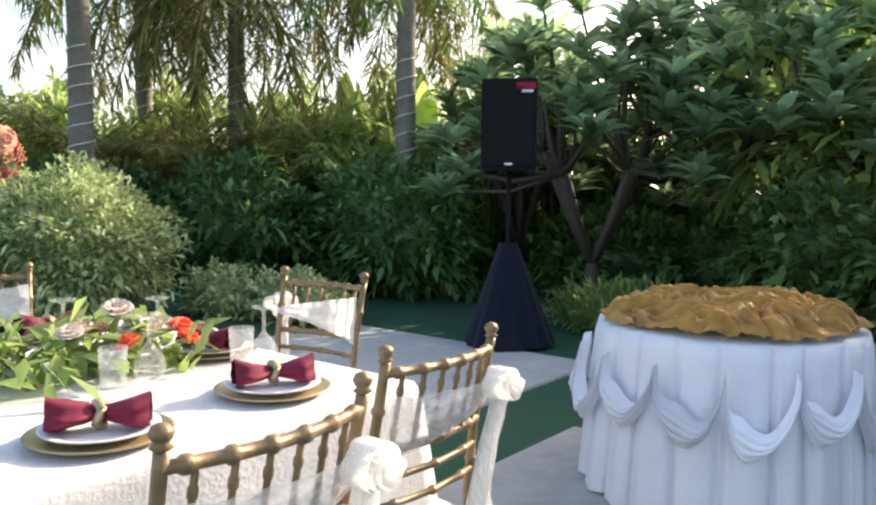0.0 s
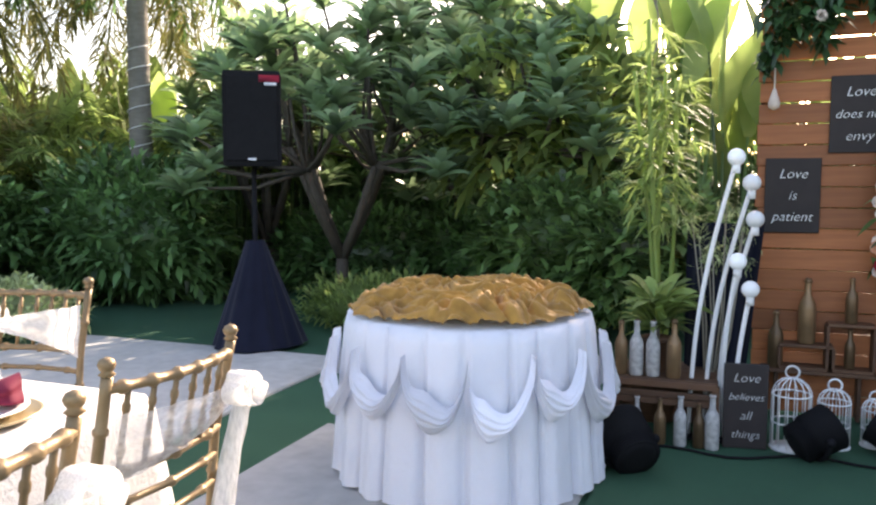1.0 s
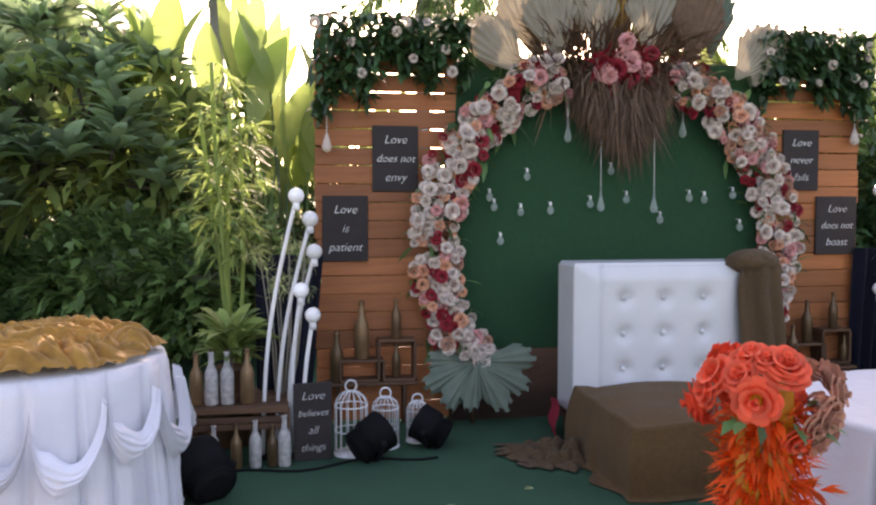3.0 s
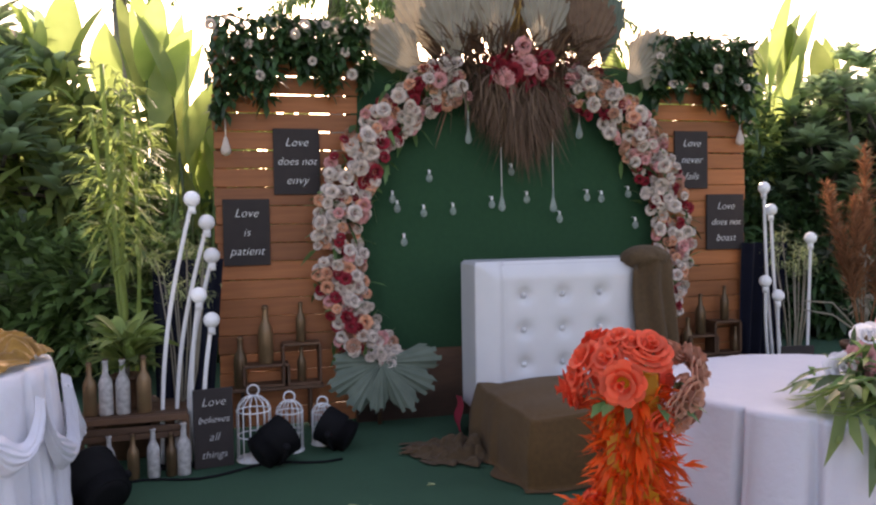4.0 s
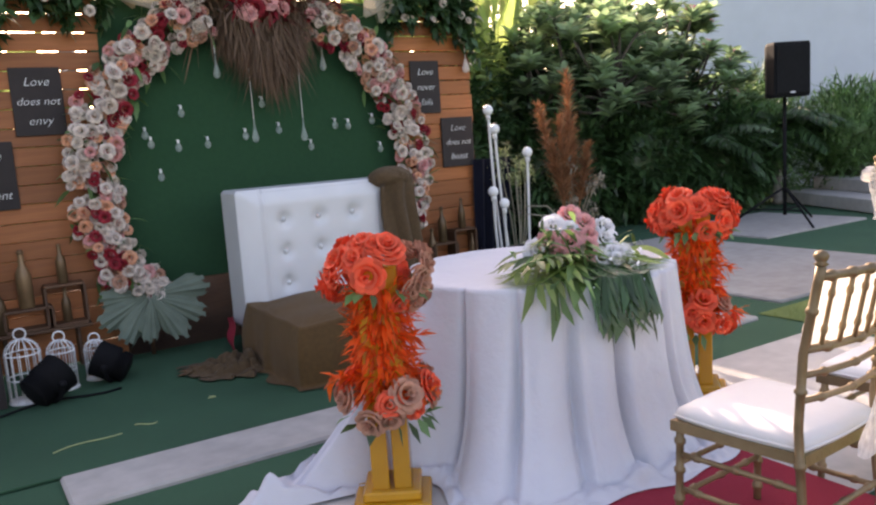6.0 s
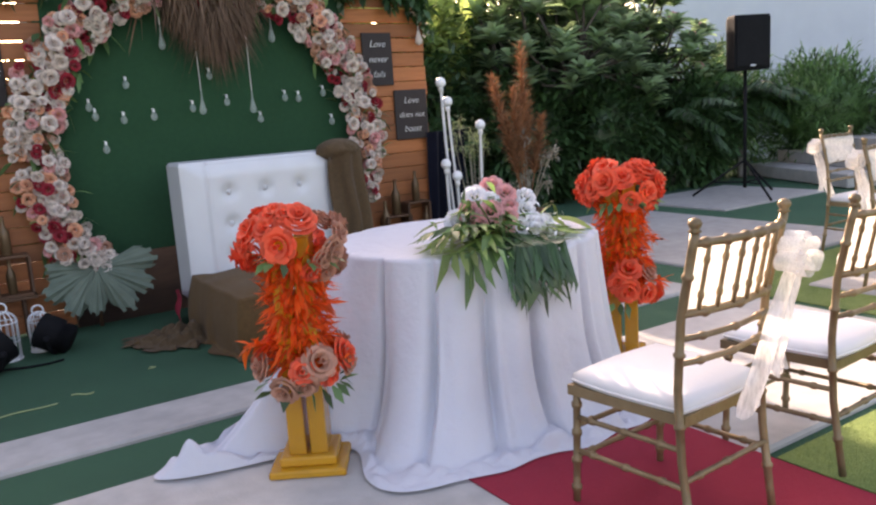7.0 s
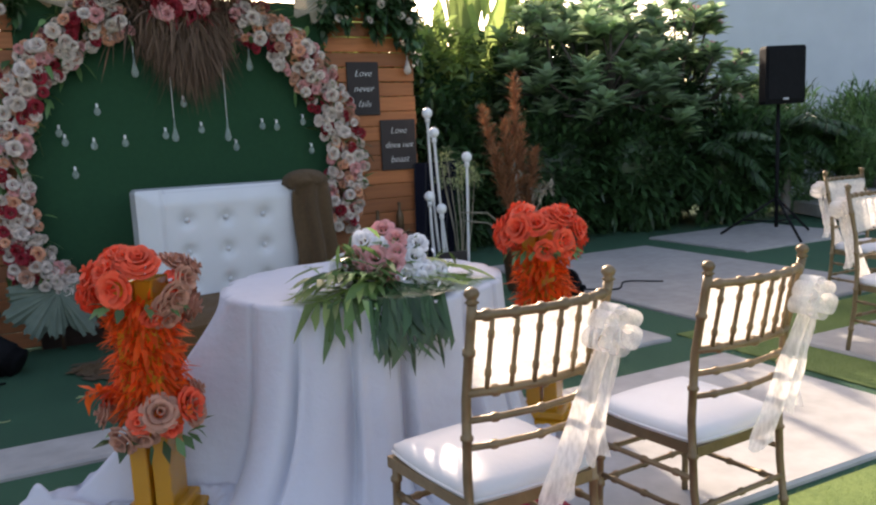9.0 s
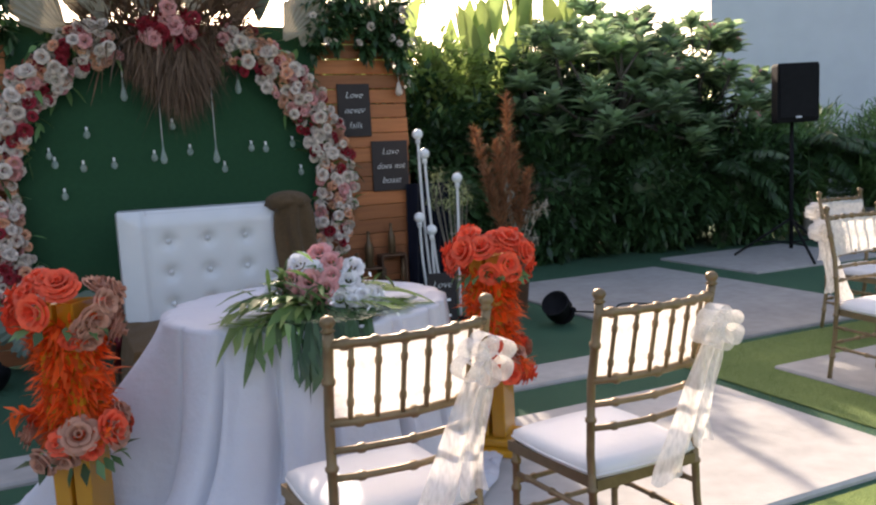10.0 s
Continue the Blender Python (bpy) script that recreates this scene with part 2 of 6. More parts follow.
M_WHITE = surface("white_paint", (0.75, 0.75, 0.74), (0.85, 0.85, 0.84), 10, 0.5)
M_WALL = surface("white_plaster", (0.62, 0.66, 0.72), (0.72, 0.76, 0.82), 3, 0.9, bump=0.05)
M_PETAL_C = surface("peach_petals", (0.72, 0.30, 0.17), (0.86, 0.48, 0.31), 30, 0.75, vary=0.15, island=True, through=0.15)
M_PETAL_W = surface("cream_petals", (0.58, 0.46, 0.39), (0.82, 0.72, 0.64), 30, 0.75, vary=0.16, island=True, through=0.15)
M_PETAL_P = surface("blush_petals", (0.64, 0.23, 0.23), (0.83, 0.45, 0.42), 30, 0.75, vary=0.15, island=True, through=0.15)
M_PETAL_R = surface("red_petals", (0.22, 0.006, 0.016), (0.42, 0.018, 0.035), 30, 0.7, vary=0.2, island=True, through=0.12)
M_PETAL_O = surface("orange_rose_petals", (0.82, 0.070, 0.028), (0.95, 0.17, 0.075), 24, 0.65, vary=0.15, island=True, through=0.2)
M_PETAL_D = surface("dusty_rose_petals", (0.45, 0.20, 0.13), (0.62, 0.34, 0.24), 24, 0.7, vary=0.15, island=True, through=0.15)
M_PETAL_V = surface("white_petals", (0.74, 0.72, 0.74), (0.88, 0.87, 0.88), 30, 0.75, vary=0.1, island=True, through=0.15)
M_LEAF_O = surface("orange_leaves", (0.82, 0.080, 0.010), (0.96, 0.21, 0.025), 20, 0.55, vary=0.22, island=True, through=0.5)
for m in (M_BLACK, M_NAVY):
    m.node_tree.nodes["Principled BSDF"].inputs["Specular IOR Level"].default_value = 0.15
M_LEAF_DARK = surface("dark_hedge_leaves", (0.062, 0.145, 0.05), (0.16, 0.30, 0.105), 6, 0.36, vary=0.42, island=True, through=0.3)
# Dark leaves of vine and spray; on the right-hand planting it carries shade.
M_LEAF_DEEP = surface("deep_and_shaded_leaves", (0.022, 0.062, 0.022), (0.055, 0.125, 0.045), 6, 0.35, vary=0.35, island=True, through=0.2)
M_LEAF_MID = surface("mid_green_leaves", (0.10, 0.19, 0.06), (0.21, 0.34, 0.115), 6, 0.34, vary=0.42, island=True, through=0.45)
M_FRANGI = surface("frangipani_leaves", (0.15, 0.25, 0.125), (0.37, 0.50, 0.27), 6, 0.28, vary=0.45, island=True, through=0.6)
M_LEAF_LIME = surface("lime_leaves", (0.19, 0.29, 0.075), (0.40, 0.50, 0.18), 6, 0.5, vary=0.3, island=True, through=0.55)
M_LEAF_PALE = surface("variegated_leaves", (0.26, 0.36, 0.12), (0.70, 0.74, 0.42), 5, 0.55, vary=0.35, island=True, through=0.3)
M_LEAF_YEL = surface("dry_palm_leaves", (0.15, 0.16, 0.045), (0.32, 0.30, 0.11), 6, 0.6, vary=0.35, island=True, through=0.35)
M_FAN = surface("sage_fan_leaves", (0.085, 0.12, 0.088), (0.18, 0.23, 0.172), 12, 0.7, vary=0.12, island=True)
M_FANDRY = surface("dried_fan_leaves", (0.23, 0.20, 0.15), (0.41, 0.37, 0.285), 12, 0.8, vary=0.18, island=True, through=0.15)
M_TASSEL = surface("brown_plumes", (0.09, 0.05, 0.032), (0.24, 0.145, 0.09), 20, 0.9, vary=0.25, island=True)
M_GOLDPLUME = surface("golden_plume", (0.36, 0.20, 0.05), (0.62, 0.38, 0.12), 20, 0.9, vary=0.25, island=True, through=0.3)
M_PAMPAS = surface("rust_pampas", (0.22, 0.09, 0.04), (0.42, 0.20, 0.10), 20, 0.9, vary=0.3, island=True, through=0.2)
M_BARK = surface("grey_bark", (0.13, 0.115, 0.095), (0.27, 0.25, 0.22), 10, 0.9, bump=0.6, bump_scale=30, stretch=(1, 1, 3))
M_BARKDARK = surface("dark_bark", (0.045, 0.036, 0.028), (0.11, 0.09, 0.07), 10, 0.9, bump=0.5, bump_scale=30)
M_BULB = surface("frosted_bulb", (0.86, 0.86, 0.86), (0.93, 0.93, 0.92), 4, 0.3)
M_FROST = sheer("misted_glass", (0.80, 0.90, 0.86), 0.34)
M_TUMBLER = sheer("thin_drinking_glass", (0.92, 0.95, 0.96), 0.14)
M_TUMBLER.node_tree.nodes["Principled BSDF"].inputs["Roughness"].default_value = 0.04
M_AMBER = surface("amber_acrylic", (0.55, 0.24, 0.012), (0.75, 0.38, 0.03), 5, 0.18, coat=0.6, through=0.25)
M_BOTTLE = surface("bronze_bottle", (0.13, 0.078, 0.038), (0.28, 0.17, 0.088), 14, 0.35, metal=0.4, vary=0.3)
M_BOTTLEW = surface("white_patterned_bottle", (0.10, 0.09, 0.09), (0.86, 0.85, 0.82), 38, 0.45, vary=0.05, noise_detail=2)
M_NAPKIN = surface("burgundy_napkin", (0.10, 0.003, 0.018), (0.20, 0.007, 0.034), 12, 0.8)
M_CHARGER = surface("gold_charger", (0.36, 0.27, 0.15), (0.52, 0.42, 0.26), 20, 0.3, metal=0.6)


# ---- ground: turf sheet, lawn, slabs, carpets ----
def slab(name, x0, x1, y0, y1, z, mat, label, category, t=0.05, edge=0.008):
    g = Geo().box(((x0 + x1) / 2, (y0 + y1) / 2, z - t / 2), (x1 - x0, y1 - y0, t), edge)
    return tagged(part(name, g, mat, smooth=False), label, category, kind="structure")


g = Geo()
g.add([(-400, -400, -0.012), (400, -400, -0.012), (400, 400, -0.012), (-400, 400, -0.012)], [(0, 1, 2, 3)])
tagged(part("ground", g, M_TURF, smooth=False), "green artificial turf ground of the garden", "ground", kind="structure")
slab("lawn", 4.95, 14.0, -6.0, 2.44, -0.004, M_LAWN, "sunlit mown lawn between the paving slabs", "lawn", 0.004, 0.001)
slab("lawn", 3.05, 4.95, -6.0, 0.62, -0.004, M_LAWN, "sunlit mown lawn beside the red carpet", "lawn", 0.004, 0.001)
slab("stage_carpet", 0.03, 4.55, 2.72, 4.95, 0.004, M_TURF, "dark green stage carpet in front of the backdrop", "carpet", 0.012, 0.003)
PAVERS = [(0.25, 4.83, 0.66, 1.95), (0.82, 4.83, 2.35, 2.70), (-1.43, 0.0, 1.2, 3.53), (-4.6, -2.05, 3.0, 5.0), (5.3, 7.3, 2.52, 5.3),
          (5.33, 8.2, -0.2, 1.92), (7.75, 9.6, 4.35, 5.75), (-4.6, -2.05, 0.6, 2.4), (0.25, 2.10, -3.0, 0.2)]
for x0, x1, y0, y1 in PAVERS:
    slab("paving_slab", x0, x1, y0, y1, 0.012, M_CONCRETE, "pale grey concrete paving slab set in turf", "slab", 0.05, 0.012)
slab("red_carpet", 2.13, 3.0, -4.5, 1.18, 0.019, M_RED, "red aisle carpet running to the couple's table", "carpet", 0.006, 0.002)


# ---- backdrop of planks ----
def wall_panel(name, x0, x1, z0, z1, y):
    root = thing(name, "slatted wooden backdrop panel of reddish-brown stained planks", "backdrop panel", kind="structure")
    rng = random.Random(len(name))
    pitch = 0.112
    n = int((z1 - z0) / pitch)
    tight, loose = [Geo().box((0, 0, 0), (x1 - x0, 0.018, pitch - gap), 0.004).mesh("plank", M_WOOD, False) for gap in (0.003, 0.008)]
    for i in range(n):
        ob = new("plank", loose if i >= n - 7 else tight)
        ob.parent = root
        ob.matrix_basis = pose((x0 + x1) / 2 + rng.uniform(-0.008, 0.008), y + rng.uniform(-0.004, 0.004), z0 + (i + 0.5) * pitch, rng.uniform(-1.5, 1.5), rng.uniform(-0.25, 0.25), 0)
    for x in (x0 + 0.04, x1 - 0.04):
        part("upright", Geo().box((x, y + 0.04, (z0 + z1) / 2), (0.06, 0.045, z1 - z0)), M_WOODDARK, root)
    return root


YB = 4.61
wall_panel("wall_left", 0.65, 1.52, 0.02, 2.43, YB)
wall_panel("wall_right", 3.56, 4.29, 0.02, 2.43, YB)
g = Geo().box((2.53, YB + 0.012, 1.34), (2.12, 0.03, 1.86), 0.004)
tagged(part("wall_centre", g, M_GREENWALL, smooth=False), "dark green felt centre panel of the backdrop", "backdrop panel", kind="structure")
root = thing("wall_footing", "dark brown cloth-covered footing under the green panel", "backdrop panel", kind="structure")
part("board", Geo().box((2.53, YB - 0.03, 0.22), (2.12, 0.05, 0.44)), M_WOODDARK, root)


# ---- flower arch ----
def rose_mesh(name, mat, rings=3, seed=1, spiral=1.0):
    """A rose of cupped petals round a bud, about 1 unit wide, facing +z."""
    rng = random.Random(seed)
    g = Geo()
    for ring in range(rings + 1):
        n = 3 + ring * 2
        tilt = 0.12 + 0.95 * ring / rings
        r0, h = 0.05 + 0.10 * ring, 0.50 - 0.09 * ring
        for k in range(n):
            a = 2 * math.pi * (k + 0.5 * ring + rng.uniform(-0.15, 0.15)) / n
            w = 1.35 * 2 * math.pi / n
            v = []
            for j in range(4):
                s = j / 3
                rr = r0 + h * math.sin(tilt) * s * (1.0 + 0.25 * s)
                zz = 0.02 + h * math.cos(tilt) * math.sin(s * 1.75) * 1.05
                for i in range(5):
                    u = i / 4 - 0.5
                    ww = w * (0.55 + 0.45 * math.sin(math.pi * (0.25 + 0.6 * s)))
                    b = a + u * ww
                    curl = -0.05 * (2 * u) ** 2 * s + (0.0 if s < 1 else -0.02)
                    rad = rr * (1 - 0.10 * (2 * u) ** 2 * s)
                    v.append((rad * math.cos(b), rad * math.sin(b), zz + curl))
            f = [(j * 5 + i, j * 5 + i + 1, j * 5 + i + 6, j * 5 + i + 5) for j in range(3) for i in range(4)]
            g.add(v, f)
    return g.mesh(name, mat)


ROSES = {k: rose_mesh("rose", m, 3, i) for i, (k, m) in enumerate((("w", M_PETAL_W), ("p", M_PETAL_P), ("r", M_PETAL_R), ("o", M_PETAL_O), ("d", M_PETAL_D), ("v", M_PETAL_V), ("c", M_PETAL_C)))}


def put_rose(kind, at, facing, size, parent, rng, name="rose"):
    ob = new(name, ROSES[kind])
    ob.parent = parent
    q = Vector(facing).to_track_quat("Z", "Y").to_matrix().to_4x4()
    ob.matrix_basis = Matrix.Translation(at) @ q @ pose(0, 0, 0, 0, 0, rng.uniform(0, 360)) @ Matrix.Scale(size, 4)
    return ob


AC = Vector((2.505, YB - 0.08, 1.08))


def flower_arch():
    root = thing("flower_arch", "round arch of cream, blush and red artificial roses", "flower arch", (AC.x, AC.y, 0.0))
    rng = random.Random(11)
    zc = AC.z
    for a0, a1, count in ((108, 222, 168), (-24, 72, 128)):
        hoop = [(1.13 * math.cos(radians(a)), 0.05, zc + 1.13 * math.sin(radians(a))) for a in np.linspace(a0, a1, 24)]
        part("hoop", Geo().tube(hoop, 0.02), M_WOODDARK, root)
        for k in range(count):
            a = radians(a0 + (a1 - a0) * (k + rng.random()) / count)
            r = 1.135 + rng.uniform(-0.13, 0.13)
            y = rng.uniform(-0.10, 0.01) - 0.05 * (1 - abs(r - 1.135) / 0.14)
            tone = nz(3.1 * math.cos(a), 3.1 * math.sin(a), 4.0)
            c = rng.random() + 0.35 * tone
            kind = "w" if c < 0.56 else ("p" if c < 0.68 else ("c" if c < 0.82 else ("d" if c < 0.87 else "r")))
            face = Vector((rng.uniform(-0.6, 0.6) + (r - 1.135) * 4 * math.cos(a), -1, rng.uniform(-0.4, 0.6) + (r - 1.135) * 4 * math.sin(a)))
            put_rose(kind, (r * math.cos(a), y, zc + r * math.sin(a)), face, rng.uniform(0.050, 0.092), root, rng)
        for fill, share in (("w", 120), ("p", 42), ("c", 36), ("r", 40), ("d", 22)):
            small = Geo()
            src = [tuple(q.co) for q in ROSES[fill].vertices], [tuple(q.vertices) for q in ROSES[fill].polygons]
            for k in range(share):
                a, r = radians(rng.uniform(a0, a1)), rng.uniform(0.985, 1.29)
                turn = Vector((rng.uniform(-0.7, 0.7), -1, rng.uniform(-0.6, 0.7))).to_track_quat("Z", "Y").to_matrix() * rng.uniform(0.050, 0.078)
                c = Vector((r * math.cos(a), rng.uniform(-0.07, 0.0), zc + r * math.sin(a)))
                small.add([turn @ Vector(q) + c for q in src[0]], src[1])
            tagged(part("filler_blossom", small, ROSES[fill].materials[0], root), kind="stuff")
        nr = np.random.default_rng(int(a1) + 60)
        n = 260
        aa = np.radians(nr.uniform(a0, a1, n))
        rr = nr.uniform(0.975, 1.295, n)
        base = np.stack([rr * np.cos(aa), nr.uniform(-0.06, 0.05, n), zc + rr * np.sin(aa)], 1)
        d = np.stack([nr.normal(0, 1, n), -np.abs(nr.normal(0.3, 0.5, n)), nr.normal(0, 1, n)], 1)
        v, t = leaves(nr, base, d, nr.uniform(0.07, 0.13, n), nr.uniform(0.03, 0.05, n))
        part("foliage", tri_mesh("foliage", v, t, M_LEAF_DARK), None, root)
    return root


flower_arch()


# ---- chairs ----
def bamboo(p0, p1, r, rings=3, bend=None):
    """A rod with swollen bamboo-like knuckles."""
    p0, p1 = Vector(p0), Vector(p1)
    path, rad = [], []
    ln = max(0.02, (p1 - p0).length)
    stops = [(0.0, 1.0)]
    for k in range(rings):
        c, e = (k + 0.5) / rings, 0.006 / ln
        stops += [(c - 2 * e, 1.0), (c - e, 1.42), (c + e, 1.42), (c + 2 * e, 1.0)]
    stops.append((1.0, 1.0))
    for s, w in stops:
        p = p0.lerp(p1, s)
        if bend:
            p = p + Vector(bend) * (4 * s * (1 - s))
        path.append(p)
        rad.append(r * 0.92 * w)
    return Geo().tube(path, rad, 8)


def chiavari_chair(style):
    """Faces +y; the origin lies on the floor under the middle of the seat. The sash is a cover before or behind the spindles, or a triangle."""
    root = thing("chiavari_chair", {"front": "worn gold bamboo-style banquet chair, white cushion, organza back cover", "back": "worn gold bamboo-style banquet chair with sheer sash behind spindles",
                                    "triangle": "worn gold bamboo-style banquet chair with slanting white sash"}[style], "chair", group="banquet chairs")
    for s in (-1, 1):
        x = 0.195 * s
        post = [(x * 0.98, -0.235, 0.0), (x, -0.20, 0.25), (x, -0.19, 0.46), (x * 1.02, -0.205, 0.66), (x * 1.05, -0.255, 0.895)]
        pts, rad = [], []
        for i in range(len(post) - 1):
            for s_, w_ in ((0.0, 1.0), (0.25, 1.0), (0.46, 1.0), (0.48, 1.35), (0.52, 1.35), (0.54, 1.0), (0.8, 1.0)):
                pts.append(Vector(post[i]).lerp(Vector(post[i + 1]), s_))
                rad.append(0.0122 * w_)
        pts.append(Vector(post[-1]))
        rad.append(0.0125)
        g = Geo().tube(pts, rad, 10)
        g.lathe([(0.010, 0.0), (0.018, 0.005), (0.011, 0.011), (0.016, 0.018), (0.019, 0.026), (0.014, 0.036), (0.003, 0.041)], post[-1], 12)
        part("rear_post", g, M_GOLD, root)
        part("front_leg", bamboo((0.205 * s, 0.19, 0.0), (0.20 * s, 0.18, 0.367), 0.0130, 4), M_GOLD, root)
        for z in (0.17, 0.28):
            part("stretcher", bamboo((0.2 * s, 0.185, z), (0.197 * s, -0.20, z + 0.01), 0.0095), M_GOLD, root)
    for z in (0.15, 0.25):
        part("stretcher", bamboo((-0.2, 0.185, z), (0.2, 0.185, z), 0.0095), M_GOLD, root)
    part("stretcher", bamboo((-0.195, -0.21, 0.20), (0.195, -0.21, 0.20), 0.0095), M_GOLD, root)
    for z, y in ((0.535, -0.198), (0.605, -0.205)):
        part("back_rail", bamboo((-0.195, y, z), (0.195, y, z), 0.0095, 3, (0, -0.03, 0)), M_GOLD, root)
    part("back_rail", bamboo((-0.2, -0.212, 0.675), (0.2, -0.212, 0.675), 0.012, 3, (0, -0.035, 0)), M_GOLD, root)
    part("top_rail", bamboo((-0.205, -0.25, 0.868), (0.205, -0.25, 0.868), 0.012, 6, (0, -0.04, 0)), M_GOLD, root)
    for k in range(6):
        x = -0.155 + 0.062 * k
        dy = -0.036 * (1 - (x / 0.2) ** 2)
        part("spindle", bamboo((x, -0.212 + dy, 0.675), (x, -0.25 + dy, 0.868), 0.007, 2), M_GOLD, root)
    g = Geo()
    seat = [(-0.185, -0.205), (0.185, -0.205), (0.215, 0.205), (-0.215, 0.205)]
    g.add([(x, y, z) for z in (0.352, 0.384) for x, y in seat], [(3, 2, 1, 0), (4, 5, 6, 7), (0, 1, 5, 4), (1, 2, 6, 5), (2, 3, 7, 6), (3, 0, 4, 7)])
    part("seat_frame", g, M_GOLD, root, smooth=False)

    def pad(u, v):
        a = 2 * math.pi * u
        ring = (0.0, 0.55, 0.86, 0.98, 1.0, 0.97)[round(v * 5)]
        z = (0.443, 0.441, 0.433, 0.417, 0.397, 0.385)[round(v * 5)]
        c, s_ = math.cos(a), math.sin(a)
        k = 1 / max(abs(c), abs(s_)) ** 0.82
        return (c * k * ring * (0.205 + 0.012 * s_), s_ * k * ring * 0.212, z)
    cushion = part("cushion", grid_mesh("cushion", pad, 32, 5, M_CUSHION, True), None, root, "white vinyl seat cushion with piping")
    pipe = [pad(u, 0.8) for u in np.linspace(0, 1, 33)]
    part("piping", Geo().tube(pipe, 0.004, 6, False), M_CUSHION, cushion)

    def cover(u, v):
        x = -0.200 + 0.400 * u
        arc = -0.037 * (1 - (x / 0.21) ** 2)
        wrinkle = 0.004 * math.sin(v * 11 + u * 3) + 0.006 * nz(u * 9, v * 4, 5)
        if style == "front":
            z = 0.858 - 0.185 * v + 0.004 * nz(u * 9, v * 4)
            y = -0.232 + arc + 0.040 * v
        elif style == "back":
            z = 0.815 - 0.020 * u - (0.150 - 0.075 * u) * v + 0.006 * nz(u * 9, v * 4)
            y = -0.272 + arc + 0.032 * v
        else:
            z = 0.770 + 0.070 * (1 - u) - (0.165 * (1 - u) + 0.018) * v + 0.004 * nz(u * 9, v * 4)
            y = -0.214 + arc + 0.030 * v
        return (x, y + wrinkle, z)
    sash = part("sash", grid_mesh("sash", cover, 26, 14, M_FINE if style == "back" else M_COVER), None, root, "white organza sash over the backrest")
    knot = Vector((0.150, -0.318, 0.795)) if style != "triangle" else Vector((0.215, -0.25, 0.765))
    for k in range(6):
        a = k * 1.05 + 0.4
        reach, lift = (0.085, 0.045) if k % 3 == 0 else (0.062, 0.06)
        reach *= 0.65 if style == "back" else 1.0

        def loop(u, v, a=a, reach=reach, lift=lift, k=k):
            ang = 2 * math.pi * u
            out = (0.5 - 0.5 * math.cos(ang)) * reach
            across = math.sin(ang) * 0.030
            w = (v - 0.5) * 0.060 * (0.25 + 0.75 * math.sin(ang / 2))
            return knot + Vector((math.cos(a) * out - math.sin(a) * across, -w - 0.012 * k * 0.4 + 0.008 * nz(u * 5, v * 3, k), math.sin(a) * out * lift / 0.06 + math.cos(a) * across))
        part("bow_loop", grid_mesh("bow_loop", loop, 18, 4, M_SHEER), None, sash)
    part("bow_knot", Geo().ball(knot + Vector((0, -0.006, 0)), 0.020, 8, 1.2), M_SHEER, sash)
    for k, (dx, w, ln) in enumerate(((-0.13 if style == "front" else -0.045, 0.105, 0.43), (-0.02, 0.070, 0.34))):
        def tail(u, v, dx=dx, w=w, ln=ln, k=k):
            fold = math.sin(u * 6.5 + v * 2.4 + k + 2 * nz(v * 2, k)) * (0.010 + 0.008 * v) + 0.006 * nz(u * 5, v * 4, k)
            return knot + Vector((dx * v ** 0.7 + (u - 0.5) * w * (0.35 + 0.75 * v ** 0.6) + 0.010 * math.sin(v * 5 + k), -0.012 - 0.010 * k + fold + 0.05 * v, -ln * v * (1 + 0.05 * nz(u * 4, k))))
        part("sash_tail", grid_mesh("sash_tail", tail, 18, 14, M_SHEER), None, sash)
    return root


CHAIRS = (("front", ((2.514, 0.634, 3.0), (3.224, 0.628, 3.5), (6.50, 2.19, 181.0), (5.56, 1.36, 180.0))),
          ("back", ((-0.653, 0.652, 90.5), (-0.826, 1.311, 89.5))),
          ("triangle", ((-1.72, 1.78, 187.7), (-2.81, 1.16, 250.0))))
for style, places in CHAIRS:
    chair = chiavari_chair(style)
    for i, (x, y, rz) in enumerate(places):
        m = pose(x, y, 0.019 if style == "front" and i == 0 else 0.012, 0, 0, rz) @ Matrix.Scale(0.985, 4)
        if i == 0:
            chair.matrix_basis = m
        else:
            copy_thing(chair, m)


# ---- round table with swagged skirt ----
def skirt_radius(a, v, r0, r1, pleats, depth, seed):
    """Flat pleats parted by narrow creases, uneven in width."""
    w = a * pleats / (2 * math.pi) + 0.55 * nz(3 * math.cos(a), 3 * math.sin(a), seed)
    f = w - math.floor(w)
    crease = math.exp(-((f - 0.5) / 0.085) ** 2)
    over = 0.35 * math.exp(-((f - 0.62) / 0.07) ** 2)
    return r0 + (r1 - r0) * v + depth * (0.5 * math.cos(2 * math.pi * f) * 0.7 - 1.1 * crease + over) * (0.25 + 0.75 * min(1, v * 1.5))


